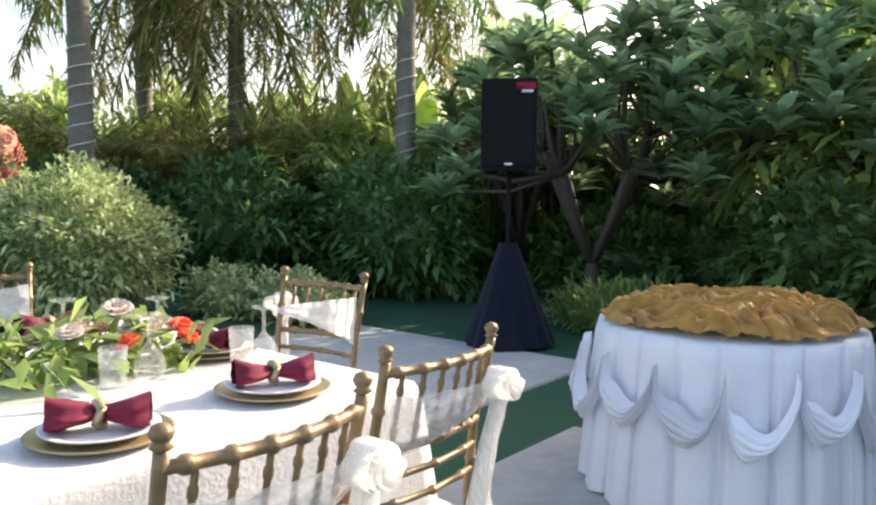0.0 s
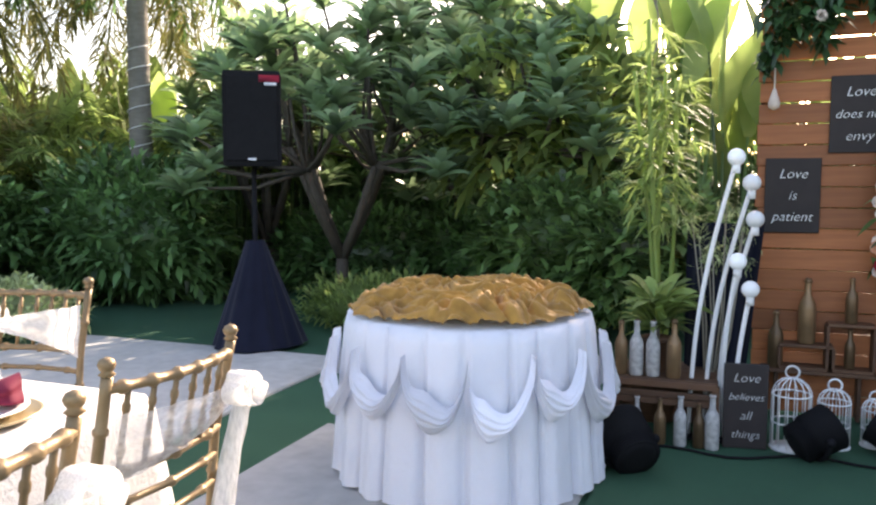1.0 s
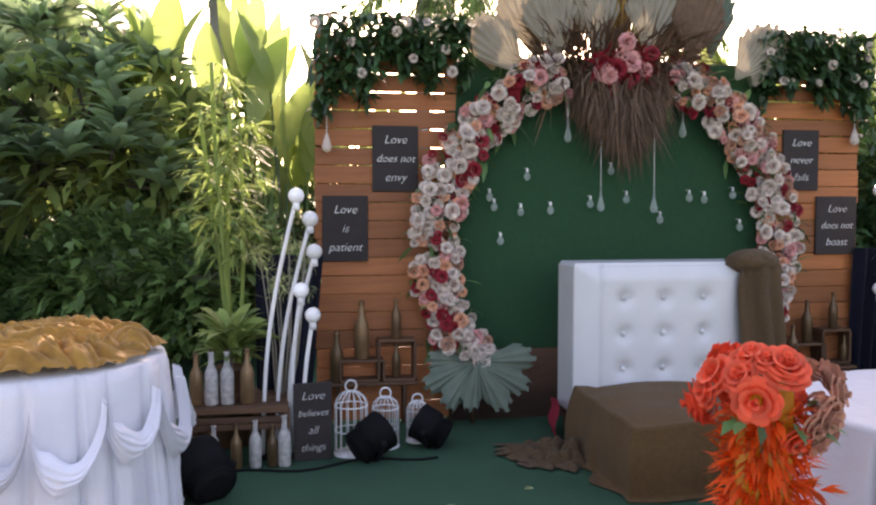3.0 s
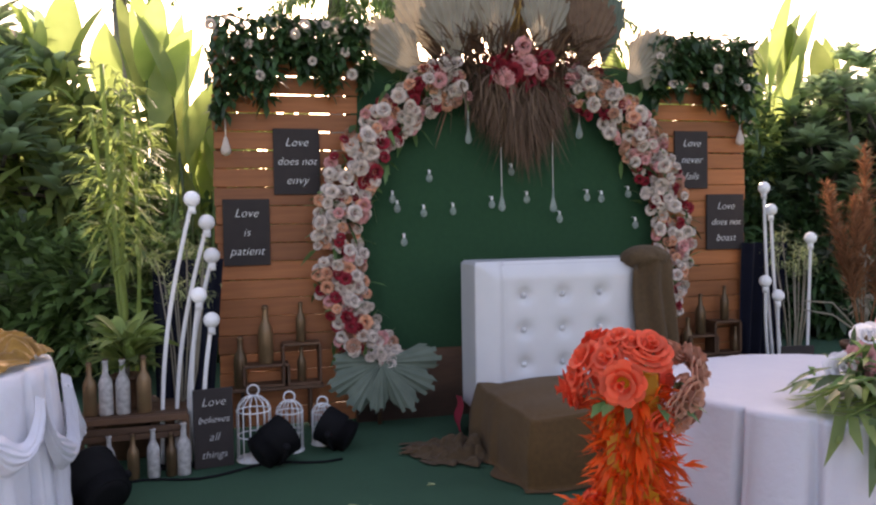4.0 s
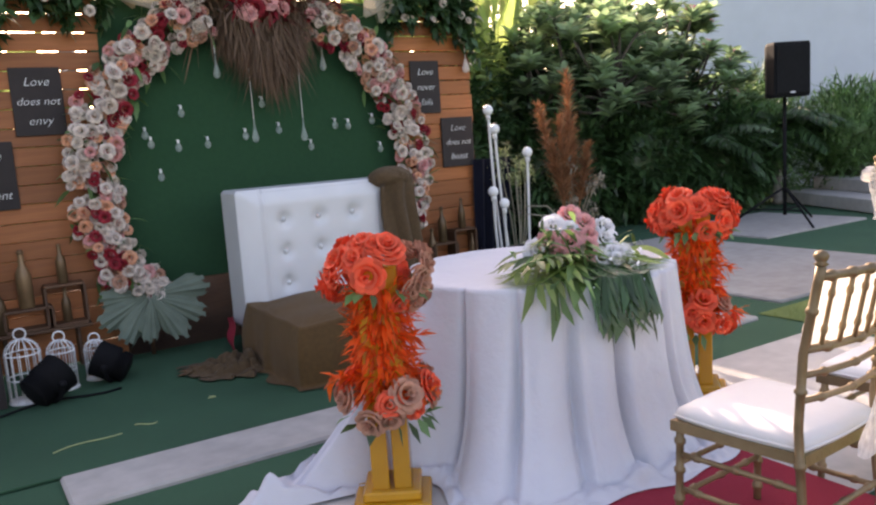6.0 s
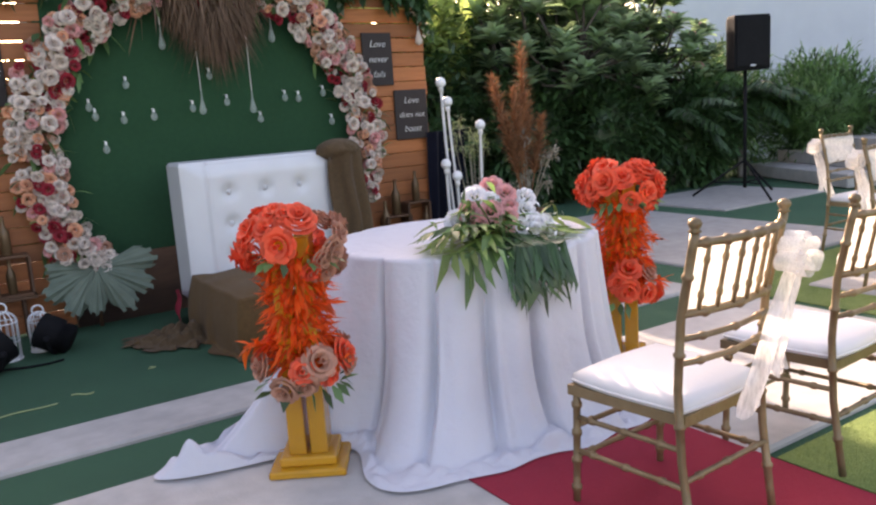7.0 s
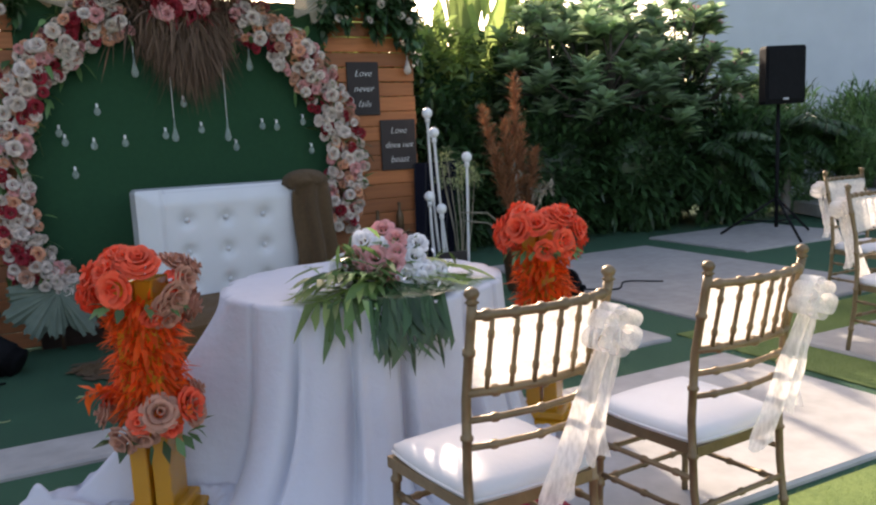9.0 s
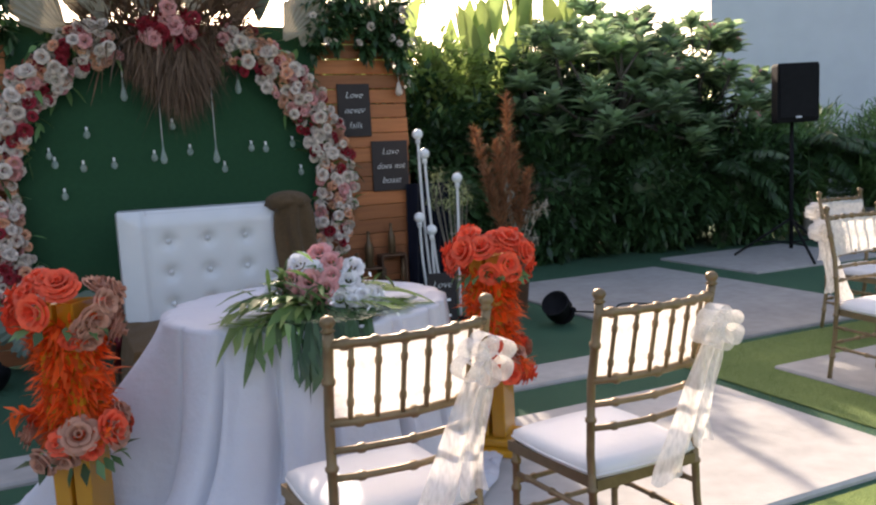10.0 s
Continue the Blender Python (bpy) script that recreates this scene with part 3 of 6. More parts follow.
def round_table(x, y, r0, r1, pleats, seed, label, drop=0.0):
    root = thing("round_table", label, "table", (x, y, 0.012))
    part("tabletop", Geo().lathe([(r0 - 0.02, 0.715 - drop), (r0 - 0.004, 0.72 - drop), (r0 - 0.004, 0.742 - drop), (r0 - 0.02, 0.746 - drop)], n=48), M_WOODDARK, root)
    for k in range(4):
        a = math.pi / 4 + k * math.pi / 2
        part("leg", Geo().tube([(0.32 * math.cos(a), 0.32 * math.sin(a), 0.0), (0.28 * math.cos(a), 0.28 * math.sin(a), 0.715 - drop)], 0.018), M_BLACK, root)
    return root


round_table(-0.545, 3.23, 0.53, 0.57, 20, 1.0, "round cocktail table hidden under a white skirt", 0.06)
cloth = thing("tablecloth", "white pleated tablecloth with draped swags on round table", "tablecloth", (-0.545, 3.23, 0.012))


def skirt_fn(u, v):
    a = 2 * math.pi * u
    if v <= 0.143:
        r = 0.538 * (v / 0.143)
        return (r * math.cos(a), r * math.sin(a), 0.692)
    s = (v - 0.143) / 0.857
    r = skirt_radius(a, s, 0.545, 0.60, 22, 0.033, 2.0)
    return (r * math.cos(a), r * math.sin(a), 0.692 - 0.685 * s + 0.006 * math.sin(a * 17) * s)


part("skirt", grid_mesh("skirt", skirt_fn, 620, 14, M_CLOTH, True), None, cloth)
NSW = 15
for k in range(NSW):
    a0, a1 = 2 * math.pi * k / NSW, 2 * math.pi * (k + 1) / NSW

    def swag(u, v, a0=a0, a1=a1, k=k):
        """A cloth band hung from gather to gather: broad and finely folded on one side, rolled tight on the other."""
        a = a0 + (a1 - a0) * (u + 0.10 * math.sin(math.pi * u) * math.sin(k * 1.9))
        s = u ** 0.85
        sag = (4 * s * (1 - s)) ** 0.62
        deep = 0.235 * (1 + 0.13 * math.sin(k * 2.3))
        width = (0.055 + 0.085 * math.exp(-((u - 0.30) / 0.24) ** 2)) * (0.4 + 0.6 * sag)
        z = 0.580 + 0.012 * math.sin(k * 3.1) - deep * sag + width * (0.85 - 1.15 * v) + 0.008 * nz(u * 4, v * 2, k * 1.3)
        body = math.sin(math.pi * (0.06 + 0.88 * v)) ** 0.6
        fold = 0.013 * abs(math.sin(v * 15 + 3.0 * u + k + 1.2 * nz(u * 2, k))) + 0.005 * nz(u * 7, v * 5, k * 1.7)
        r = 0.566 + 0.045 * (0.6 - z) + (0.045 + 0.030 * sag) * body + fold * body
        return (r * math.cos(a), r * math.sin(a), z)
    part("swag", grid_mesh("swag", swag, 34, 30, M_CLOTH), None, cloth)


def rumple(u, v):
    a = 2 * math.pi * u
    edge = 0.520 + 0.035 * nz(2.2 * math.cos(a), 2.2 * math.sin(a), 2) + 0.035 * nz(7 * math.cos(a), 7 * math.sin(a), 5)
    r = edge * v
    x, y = r * math.cos(a), r * math.sin(a)
    wx, wy = x + 0.11 * nz(x * 4, y * 4, 7), y + 0.11 * nz(x * 4, y * 4, 17)
    big = min(1.0, 3.4 * abs(nz(wx * 4.5 + wy * 3, wy * 13 - wx * 2, 3)))
    mid = min(1.0, 3.0 * abs(nz(wx * 9 - wy * 7, wy * 24 + wx * 5, 9)))
    h = 0.060 * big + 0.036 * mid + 0.045 * abs(nz(x * 3.2, y * 3.2, 9)) + 0.004 * nz(x * 40, y * 40, 4)
    z = 0.760 + max(0.003, (h + 0.012) * (1 - 0.72 * v ** 8))
    if r > 0.548:
        z -= (r - 0.548) * 1.2
    return (x, y, z)


runner = part("gold_cloth", grid_mesh("gold_cloth", rumple, 480, 110, M_BURLAP, True), None)
runner.matrix_basis = pose(-0.545, 3.23, -0.046)
tagged(runner, "crumpled gold burlap cloth heaped on the white round table", "cloth")

# ---- couple's table ----
TC = (2.68, 1.89)
round_table(TC[0], TC[1], 0.535, 0.6, 20, 5.0, "round table for the couple under a floor-length cloth", 0.06)
cloth2 = thing("tablecloth", "plain white floor-length tablecloth pooling on the ground", "tablecloth", (TC[0], TC[1], 0.012))


def bump(a, mid, width):
    d = (a - radians(mid) + math.pi) % (2 * math.pi) - math.pi
    return math.exp(-(d / radians(width)) ** 2)


def hem(a):
    """How far the cloth reaches over the ground: a long corner at one side, a short train in front."""
    return (0.76 + 0.64 * bump(a, 180, 9) + 0.27 * bump(a, 219, 13) + 0.12 * bump(a, 240, 15) + 0.09 * bump(a, 285, 26) + 0.06 * bump(a, 20, 25)
            + 0.05 * nz(4 * math.cos(a), 4 * math.sin(a), 3.0))


def skirt2(u, v):
    a = 2 * math.pi * u
    if v < 0.14:
        r = 0.565 * (v / 0.14)
        return (r * math.cos(a), r * math.sin(a), 0.692)
    s = (v - 0.14) / 0.86
    side = min(1.0, bump(a, 180, 11) + 0.35 * bump(a, 219, 14))
    reach = hem(a)
    q = min(1.0, s / 0.78)
    tent = (reach - 0.70) * (side * q ** 1.15 + (1 - side) * q ** 5) * 0.86
    r = skirt_radius(a, q, 0.57, 0.620, 17, 0.060, 6.0) + tent
    if s < 0.78:
        lift = 0.06 * max(0.0, nz(a * 5, 2.0)) * q ** 3
        return (r * math.cos(a), r * math.sin(a), 0.692 - 0.672 * q + lift)
    w = (s - 0.78) / 0.22
    r0 = r
    r = r0 + max(0.03, reach - r0) * w
    x, y = r * math.cos(a), r * math.sin(a)
    heap = 0.5 + 0.9 * bump(a, 285, 30) + 0.8 * bump(a, 180, 14)
    h = 0.012 + (0.09 * abs(nz(x * 5, y * 5, 2)) + 0.06 * abs(nz(x * 13, y * 13, 5))) * math.sin(math.pi * min(1.0, 0.18 + 0.82 * w)) * heap + 0.06 * max(0.0, nz(a * 5, 2.0)) * (1 - w)
    return (x, y, h)


part("skirt", grid_mesh("skirt", skirt2, 600, 90, M_CLOTH, True), None, cloth2)


# ---- settee with cloth-covered seat ----
def settee():
    root = thing("settee", "white tufted leatherette high-back settee beside the arch", "sofa", (2.066, 3.95, 0.0))
    W, T, Z0, Z1 = 1.06, 0.30, 0.15, 1.02
    BT = [(0.29 + 0.24 * i, 0.42 + 0.20 * j) for j in range(3) for i in range(3)]

    def face(u, v):
        x, z = W * u, Z0 + (Z1 - Z0) * v
        edge = min(u, 1 - u, 1 - v) * 9
        y = 0.03 * max(0.0, 1 - edge) ** 2
        y -= 0.022 * min(1, edge)
        y += 0.014 * math.exp(-((x - 0.15) / 0.012) ** 2) - (0.02 if x < 0.15 else 0)
        for bx, bz in BT:
            d2 = (x - bx) ** 2 + (z - bz) ** 2
            y += 0.035 * math.exp(-d2 / 0.0016) + 0.010 * math.exp(-d2 / 0.012)
        return (x, y, z)
    back = part("backrest", grid_mesh("backrest", face, 72, 54, M_LEATHER), None, root)
    part("back_shell", Geo().box((W / 2, T / 2 + 0.014, (Z0 + Z1) / 2), (W, T, Z1 - Z0), 0.02), M_LEATHER, root, smooth=False)
    for bx, bz in BT:
        part("button", Geo().ball((bx, 0.008, bz), 0.014, 8), M_LEATHER, back)
    part("seat_box", Geo().box((0.46, -0.41, 0.175), (0.76, 0.70, 0.30), 0.05), M_LEATHER, root)
    for x, y in ((0.05, 0.25), (1.02, 0.25)):
        part("leg", Geo().lathe([(0.02, 0.0), (0.028, 0.08), (0.03, 0.16)], (x, y, 0.0), 10), M_WOODDARK, root)
    return root


settee()


def throw(u, v):
    """Cloth over the seat box, down to the floor."""
    a = 2 * math.pi * u
    c, s = math.cos(a), math.sin(a)
    k = 1 / max(abs(c), abs(s)) ** 0.9
    hx, hy = 0.45, 0.43
    if v < 0.5:
        q = v / 0.5
        x, y = c * k * hx * q, s * k * hy * q
        return (x, y, 0.372 + 0.022 * nz(x * 4, y * 4) - 0.045 * q ** 4)
    q = (v - 0.5) / 0.5
    out = 1 + 0.09 * math.sin(math.pi * min(1.0, q * 1.6) / 2) - 0.02 * q + 0.07 * q * nz(a * 4, 3) + 0.022 * q * math.sin(a * 11 + 2 * nz(a * 3))
    x, y = c * k * hx * out, s * k * hy * out
    z = 0.327 * (1 - min(1, q / 0.86)) + 0.012 + 0.022 * nz(x * 4, y * 4) * max(0.0, 1 - q * 2)
    if q > 0.86:
        w = (q - 0.86) / 0.14
        x *= 1 + 0.10 * w * (1 + nz(a * 3, 9))
        y *= 1 + 0.06 * w
        z = 0.012 + 0.03 * abs(nz(x * 9, y * 9)) * (1 - w)
    return (x, y, z)


ob = part("seat_throw", grid_mesh("seat_throw", throw, 160, 40, M_JUTE, True), None)
ob.matrix_basis = pose(2.49, 3.50, 0.0)
tagged(ob, "brown jute cloth draped over the settee's seat", "cloth")


def trail(u, v):
    w = (0.15 + 0.07 * math.sin(u * 3)) * (1 + 0.5 * nz(u * 5, 2.0))
    x = -0.34 * u * (1 + 0.45 * nz(v * 5, 6.0))
    y = (v - 0.5) * 2 * w + 0.15 * u * u
    ridge = min(1.0, 3 * abs(nz(x * 7 + y * 3, y * 16, 3))) + 0.5 * min(1.0, 3 * abs(nz(x * 16, y * 28, 8)))
    h = 0.012 + (0.045 + 0.03 * (1 - u)) * ridge * (1 - (2 * v - 1) ** 4) * (1 - u ** 3)
    return (x, y, h)


ob = part("trailing_cloth", grid_mesh("trailing_cloth", trail, 70, 60, M_DRAPE), None)
ob.matrix_basis = pose(1.98, 3.70, 0.004, 0, 0, 8)
tagged(ob, "loose end of brown jute cloth lying on the carpet", "cloth")


def side_drape(u, v):
    a = math.pi * (0.15 + 1.15 * u) + math.pi
    r = 0.115 + 0.030 * math.sin(u * 26 + 2 * nz(v * 3)) * (0.4 + v) + 0.035 * v
    return (0.02 + r * 1.15 * math.cos(a), r * math.sin(a), 1.10 - 1.035 * v - 0.06 * abs(math.cos(a)) * (v < 0.05))


drape = thing("corner_drape", "brown jute drape knotted over the settee's corner", "cloth", (3.13, 3.95, -0.05))
part("fall", grid_mesh("fall", side_drape, 80, 24, M_DRAPE), None, drape)
part("knot", grid_mesh("knot", lambda u, v: ((0.15 + 0.02 * nz(u * 20, v * 9)) * math.sin(math.pi * v) * math.cos(2 * math.pi * u), (0.13 + 0.02 * nz(u * 20, v * 9, 4)) * math.sin(math.pi * v) * math.sin(2 * math.pi * u), 1.07 + 0.075 * math.cos(math.pi * v)), 48, 14, M_DRAPE, True), None, drape)

def red_fold(u, v):
    return (0.05 * (u - 0.5) + 0.012 * math.sin(v * 7), 0.30 * u, 0.004 + 0.25 * (1 - v) * (1 - 0.25 * u) + 0.01 * nz(u * 5, v * 5))


ob = part("red_cloth", grid_mesh("red_cloth", red_fold, 14, 14, M_RED), None)
ob.matrix_basis = pose(2.005, 3.98, 0.004)
tagged(ob, "narrow fold of red cloth hanging beside the settee", "cloth")
for k, (x, y, rz, ln) in enumerate(((0.98, 3.05, 12, 0.30), (1.25, 3.12, -6, 0.10), (1.62, 3.30, 70, 0.03))):
    ob = part("ribbon_scrap", Geo().tube([(ln * (q - 0.5), 0.02 * math.sin(q * 5 + k), 0.002) for q in np.linspace(0, 1, 9)], 0.003, 5), M_LEAF_PALE)
    ob.matrix_basis = pose(x, y, 0.005, 0, 0, rz)
    tagged(ob, "thin pale scrap lying on the green carpet", "scrap", group="scraps on the carpet")

# ---- planting ----
def clump_plant(name, label, category, boxes, n, length, width, mat, seed, droop=0.3, up=0.4, rows=2, kind="stuff", shell=0.55, core=0.6):
    """A mass of single leaves inside rounded boxes (cx, cy, cz, rx, ry, rz), denser towards the outside, in uneven clumps."""
    rng = np.random.default_rng(seed)
    vol = np.array([b[3] * b[4] * b[5] for b in boxes]) ** 0.7
    which = rng.choice(len(boxes), n, p=vol / vol.sum())
    b = np.array(boxes)[which]
    d = unit(rng.normal(0, 1, (n, 3)))
    r = rng.uniform(shell, 1.0, n) ** 0.6
    lump = 0.82 + 0.22 * np.sin(d[:, 0] * 7 + which) * np.sin(d[:, 2] * 9 + d[:, 1] * 6 + which * 2)
    base = b[:, :3] + d * b[:, 3:] * (r * lump)[:, None]
    keep = base[:, 2] > 0.02
    base, d = base[keep], d[keep]
    n = len(base)
    direc = d * 0.8 + rng.normal(0, 0.55, (n, 3)) + np.array([0, 0, up])
    bits = [leaves(rng, base, direc, rng.uniform(*length, n), rng.uniform(*width, n), droop, rows)]
    nu, nv = 22, 12
    for bx in boxes:
        c = []
        for j in range(nv + 1):
            for i in range(nu):
                a, e = 2 * math.pi * i / nu, math.pi * j / nv
                k = core * (1 + 0.16 * nz(a * 2, e * 3, bx[0]))
                c.append((bx[0] + bx[3] * k * math.sin(e) * math.cos(a), bx[1] + bx[4] * k * math.sin(e) * math.sin(a), max(0.0, bx[2] + bx[5] * k * math.cos(e))))
        tr = []
        for j in range(nv):
            for i in range(nu):
                p, q = j * nu + i, j * nu + (i + 1) % nu
                tr += [(p, q, q + nu), (p, q + nu, p + nu)]
        bits.append((np.array(c), np.array(tr)))
    v, t = join_arrays(bits)
    ob = part(name, tri_mesh(name, v, t, mat), None)
    return tagged(ob, label, category, kind=kind)


def rosette_tree(name, label, at, height, spread, rosettes, mat, seed, leaf=(0.26, 0.44), trunk=0.07, zlow=0.5, flowers=None):
    """A tree of forking limbs that end in rosettes of long leaves."""
    rr = random.Random(seed)
    rng = np.random.default_rng(seed)
    root = thing(name, label, "tree", at)
    limbs, tips = Geo(), []
    fork = Vector((rr.uniform(-0.1, 0.1), rr.uniform(-0.1, 0.1), height * 0.16))
    limbs.tube([(0, 0, -0.05), fork * 0.5 + Vector((0.04, 0, 0)), fork], [trunk * 1.2, trunk, trunk * 0.9], 9)
    mains = 6
    for k in range(mains):
        a = 2 * math.pi * (k + rr.random() * 0.6) / mains
        m = fork + Vector((math.cos(a) * spread * 0.35, math.sin(a) * spread * 0.35, height * rr.uniform(0.22, 0.42)))
        limbs.tube([fork, fork.lerp(m, 0.5) + Vector((0, 0, -0.05)), m], [trunk * 0.75, trunk * 0.6, trunk * 0.5], 8)
        per = rosettes // mains
        for j in range(per):
            b = a + rr.uniform(-0.9, 0.9)
            rad = spread * rr.uniform(0.25, 1.0)
            zz = height * (zlow + (1 - zlow) * math.sqrt(max(0.02, 1 - (rad / spread) ** 2)) * rr.uniform(0.55, 1.0))
            tip = Vector((math.cos(b) * rad, math.sin(b) * rad, zz))
            mid = m.lerp(tip, 0.5) + Vector((rr.uniform(-0.12, 0.12), rr.uniform(-0.12, 0.12), -0.08))
            if j % 2 == 0:
                limbs.tube([m, mid, tip], [trunk * 0.4, trunk * 0.28, trunk * 0.2], 5)
            tips.append(tip)
    part("trunk", limbs, M_BARKDARK, root)
    base, direc = [], []
    for tip in tips:
        k = rr.randint(15, 21)
        ax = Vector((tip.x * 0.35, tip.y * 0.35, 0.8)).normalized()
        for i in range(k):
            a = i * 2.4
            h = i / k
            d = Vector((math.cos(a), math.sin(a), 0.15 + 0.9 * h)) + ax * 0.4
            base.append(tip + Vector((0, 0, 0.10 * h - 0.05)))
            direc.append(d)
    base, direc = np.array(base), np.array(direc)
    n = len(base)
    v, t = leaves(rng, base, direc, rng.uniform(*leaf, n), rng.uniform(0.075, 0.120, n), 0.34, 5, 0.34, 0.75)
    part("crown", tri_mesh("crown", v, t, mat), None, root)
    if flowers:
        g = Geo()
        for tip in tips[::3]:
            for q in range(6):
                g.ball(tip + Vector((rr.uniform(-0.07, 0.07), rr.uniform(-0.07, 0.07), 0.10 + rr.uniform(0, 0.06))), 0.022, 5)
        part("blossom", g, flowers, root)
    return root


def frond_palm(name, label, at, height, fronds, flen, seed, mat, trunk=0.125, droop=1.0, lean=(0, 0), leafw=0.034, leaflets=56, fluffy=0.9, skirt=0, up=0.0):
    """A palm: ringed trunk and arching fronds with leaflets all round the rib."""
    rr = random.Random(seed)
    rng = np.random.default_rng(seed)
    root = thing(name, label, "palm", at)
    if trunk:
        path = [(lean[0] * s * s, lean[1] * s * s, height * s) for s in np.linspace(0, 1, 30)]
        part("trunk", Geo().tube(path, [trunk * (1.12 - 0.3 * s) * (1.04 if i % 2 else 1.0) for i, s in enumerate(np.linspace(0, 1, 30))], 14), M_BARK, root)
    if trunk > 0.1:
        coil = [((trunk * 1.10 - 0.0) * math.cos(s * 6.28), (trunk * 1.10) * math.sin(s * 6.28), 1.3 + 0.22 * s) for s in np.linspace(0, 7, 84)]
        part("light_string", Geo().tube(coil, 0.006, 5), M_WHITE, root)
    top = Vector((lean[0], lean[1], height))
    ribs, base, direc, ln = Geo(), [], [], []
    for k in range(fronds):
        a = k * 2.4 + rr.uniform(-0.2, 0.2)
        rise = rr.uniform(-0.35, 0.9) + up * 1.6 if k >= skirt else rr.uniform(-1.1, -0.6)
        L = flen * rr.uniform(0.8, 1.1)
        pts = []
        p, d = top.copy(), Vector((math.cos(a), math.sin(a), rise)).normalized()
        for i in range(13):
            pts.append(p.copy())
            p = p + d * (L / 12)
            d = (d + Vector((0, 0, -0.155 * droop))).normalized()
        ribs.tube(pts, [0.018 * (1 - i / 14) for i in range(13)], 5)
        for i in range(leaflets):
            s = 0.12 + 0.88 * i / leaflets
            j = min(11, int(s * 12))
            q = pts[j].lerp(pts[j + 1], s * 12 - j)
            t = (pts[j + 1] - pts[j]).normalized()
            sd = t.cross(Vector((0, 0, 1))).normalized()
            for sg in (-1, 1):
                base.append(q)
                direc.append(sd * sg + t * 0.55 + Vector((rr.uniform(-fluffy, fluffy), rr.uniform(-fluffy, fluffy), rr.uniform(-fluffy, fluffy) - 0.15)))
                ln.append(flen * 0.24 * (math.sin(math.pi * min(1, 0.15 + 0.85 * s)) * 0.75 + 0.25))
    part("rib", ribs, mat, root)
    ln = np.array(ln)
    v, t = leaves(rng, np.array(base), np.array(direc), ln, np.full(len(ln), leafw), 0.35, 2)
    part("crown", tri_mesh("crown", v, t, mat), None, root)
    return root


def banana_plant(at, height, n, seed, mat):
    """Upright plants with broad paddle leaves."""
    rr = random.Random(seed)
    rng = np.random.default_rng(seed)
    root = thing("banana_plant", "tall banana plant with broad backlit leaves", "plant", at)
    stems = Geo()
    base, direc, ln, wd = [], [], [], []
    for k in range(n):
        a = k * 2.4
        x, y = rr.uniform(-0.25, 0.25), rr.uniform(-0.25, 0.25)
        h = height * rr.uniform(0.45, 0.78)
        lean = rr.uniform(0.08, 0.4)
        stems.tube([(x, y, 0), (x + 0.05 * math.cos(a), y + 0.05 * math.sin(a), h * 0.6), (x + lean * 0.4 * math.cos(a), y + lean * 0.4 * math.sin(a), h)], [0.024, 0.018, 0.010], 6)
        base.append((x + lean * 0.4 * math.cos(a), y + lean * 0.4 * math.sin(a), h))
        direc.append((math.cos(a) * lean, math.sin(a) * lean, 1.0))
        ln.append(height * rr.uniform(0.26, 0.42))
        wd.append(rr.uniform(0.22, 0.34))
    part("stem", stems, M_LEAF_MID, root)
    v, t = leaves(rng, np.array(base), np.array(direc), np.array(ln), np.array(wd), 0.22, 8, 0.22)
    part("leaf", tri_mesh("leaf", v, t, mat), None, root)
    return root


# left side: clipped bush, hedge, palms
clump_plant("clipped_bush", "rounded clipped bush with pale variegated leaves", "bush", [(-6.25, 3.3, 0.72, 1.0, 0.95, 0.82), (-7.2, 2.6, 0.74, 1.1, 1.1, 0.82)], 26000, (0.07, 0.12), (0.03, 0.05), M_LEAF_PALE, 1, kind="thing")
clump_plant("low_border", "low ground-cover plants along the hedge", "plants", [(-5.2, 4.9, 0.15, 0.8, 0.5, 0.36), (-5.9, 4.6, 0.15, 0.6, 0.4, 0.4)], 3200, (0.07, 0.13), (0.03, 0.05), M_LEAF_PALE, 2)
clump_plant("low_border", "low yellow-green ground cover under the frangipani", "plants", [(-2.4, 6.3, 0.15, 1.0, 0.45, 0.36), (-1.2, 6.3, 0.15, 0.9, 0.45, 0.34)], 4200, (0.09, 0.17), (0.02, 0.035), M_LEAF_LIME, 17, up=0.9)
# Boxes at y 9.6 to 9.9 are added to darken gaps under the frangipani.
HEDGE_L = [(-12.5, 4.2, 0.8, 2.0, 1.2, 1.0), (-9.6, 5.0, 0.7, 1.8, 1.0, 0.95), (-7.6, 6.0, 0.75, 1.6, 0.9, 0.95), (-5.7, 6.8, 0.75, 1.5, 0.9, 1.0), (-4.2, 9.6, 1.1, 1.6, 0.7, 1.35), (-2.6, 9.9, 1.1, 1.6, 0.7, 1.45), (-0.9, 9.6, 1.1, 1.5, 0.7, 1.45), (-3.6, 8.4, 0.4, 1.4, 0.8, 0.7), (-2.0, 8.6, 0.4, 1.4, 0.8, 0.7), (-0.5, 7.6, 0.8, 1.4, 0.8, 1.2), (1.4, 7.8, 0.8, 1.6, 0.8, 1.2)]
clump_plant("hedge", "dark dense green hedge along the garden's edge", "hedge", HEDGE_L, 56000, (0.13, 0.25), (0.05, 0.09), M_LEAF_DARK, 3)
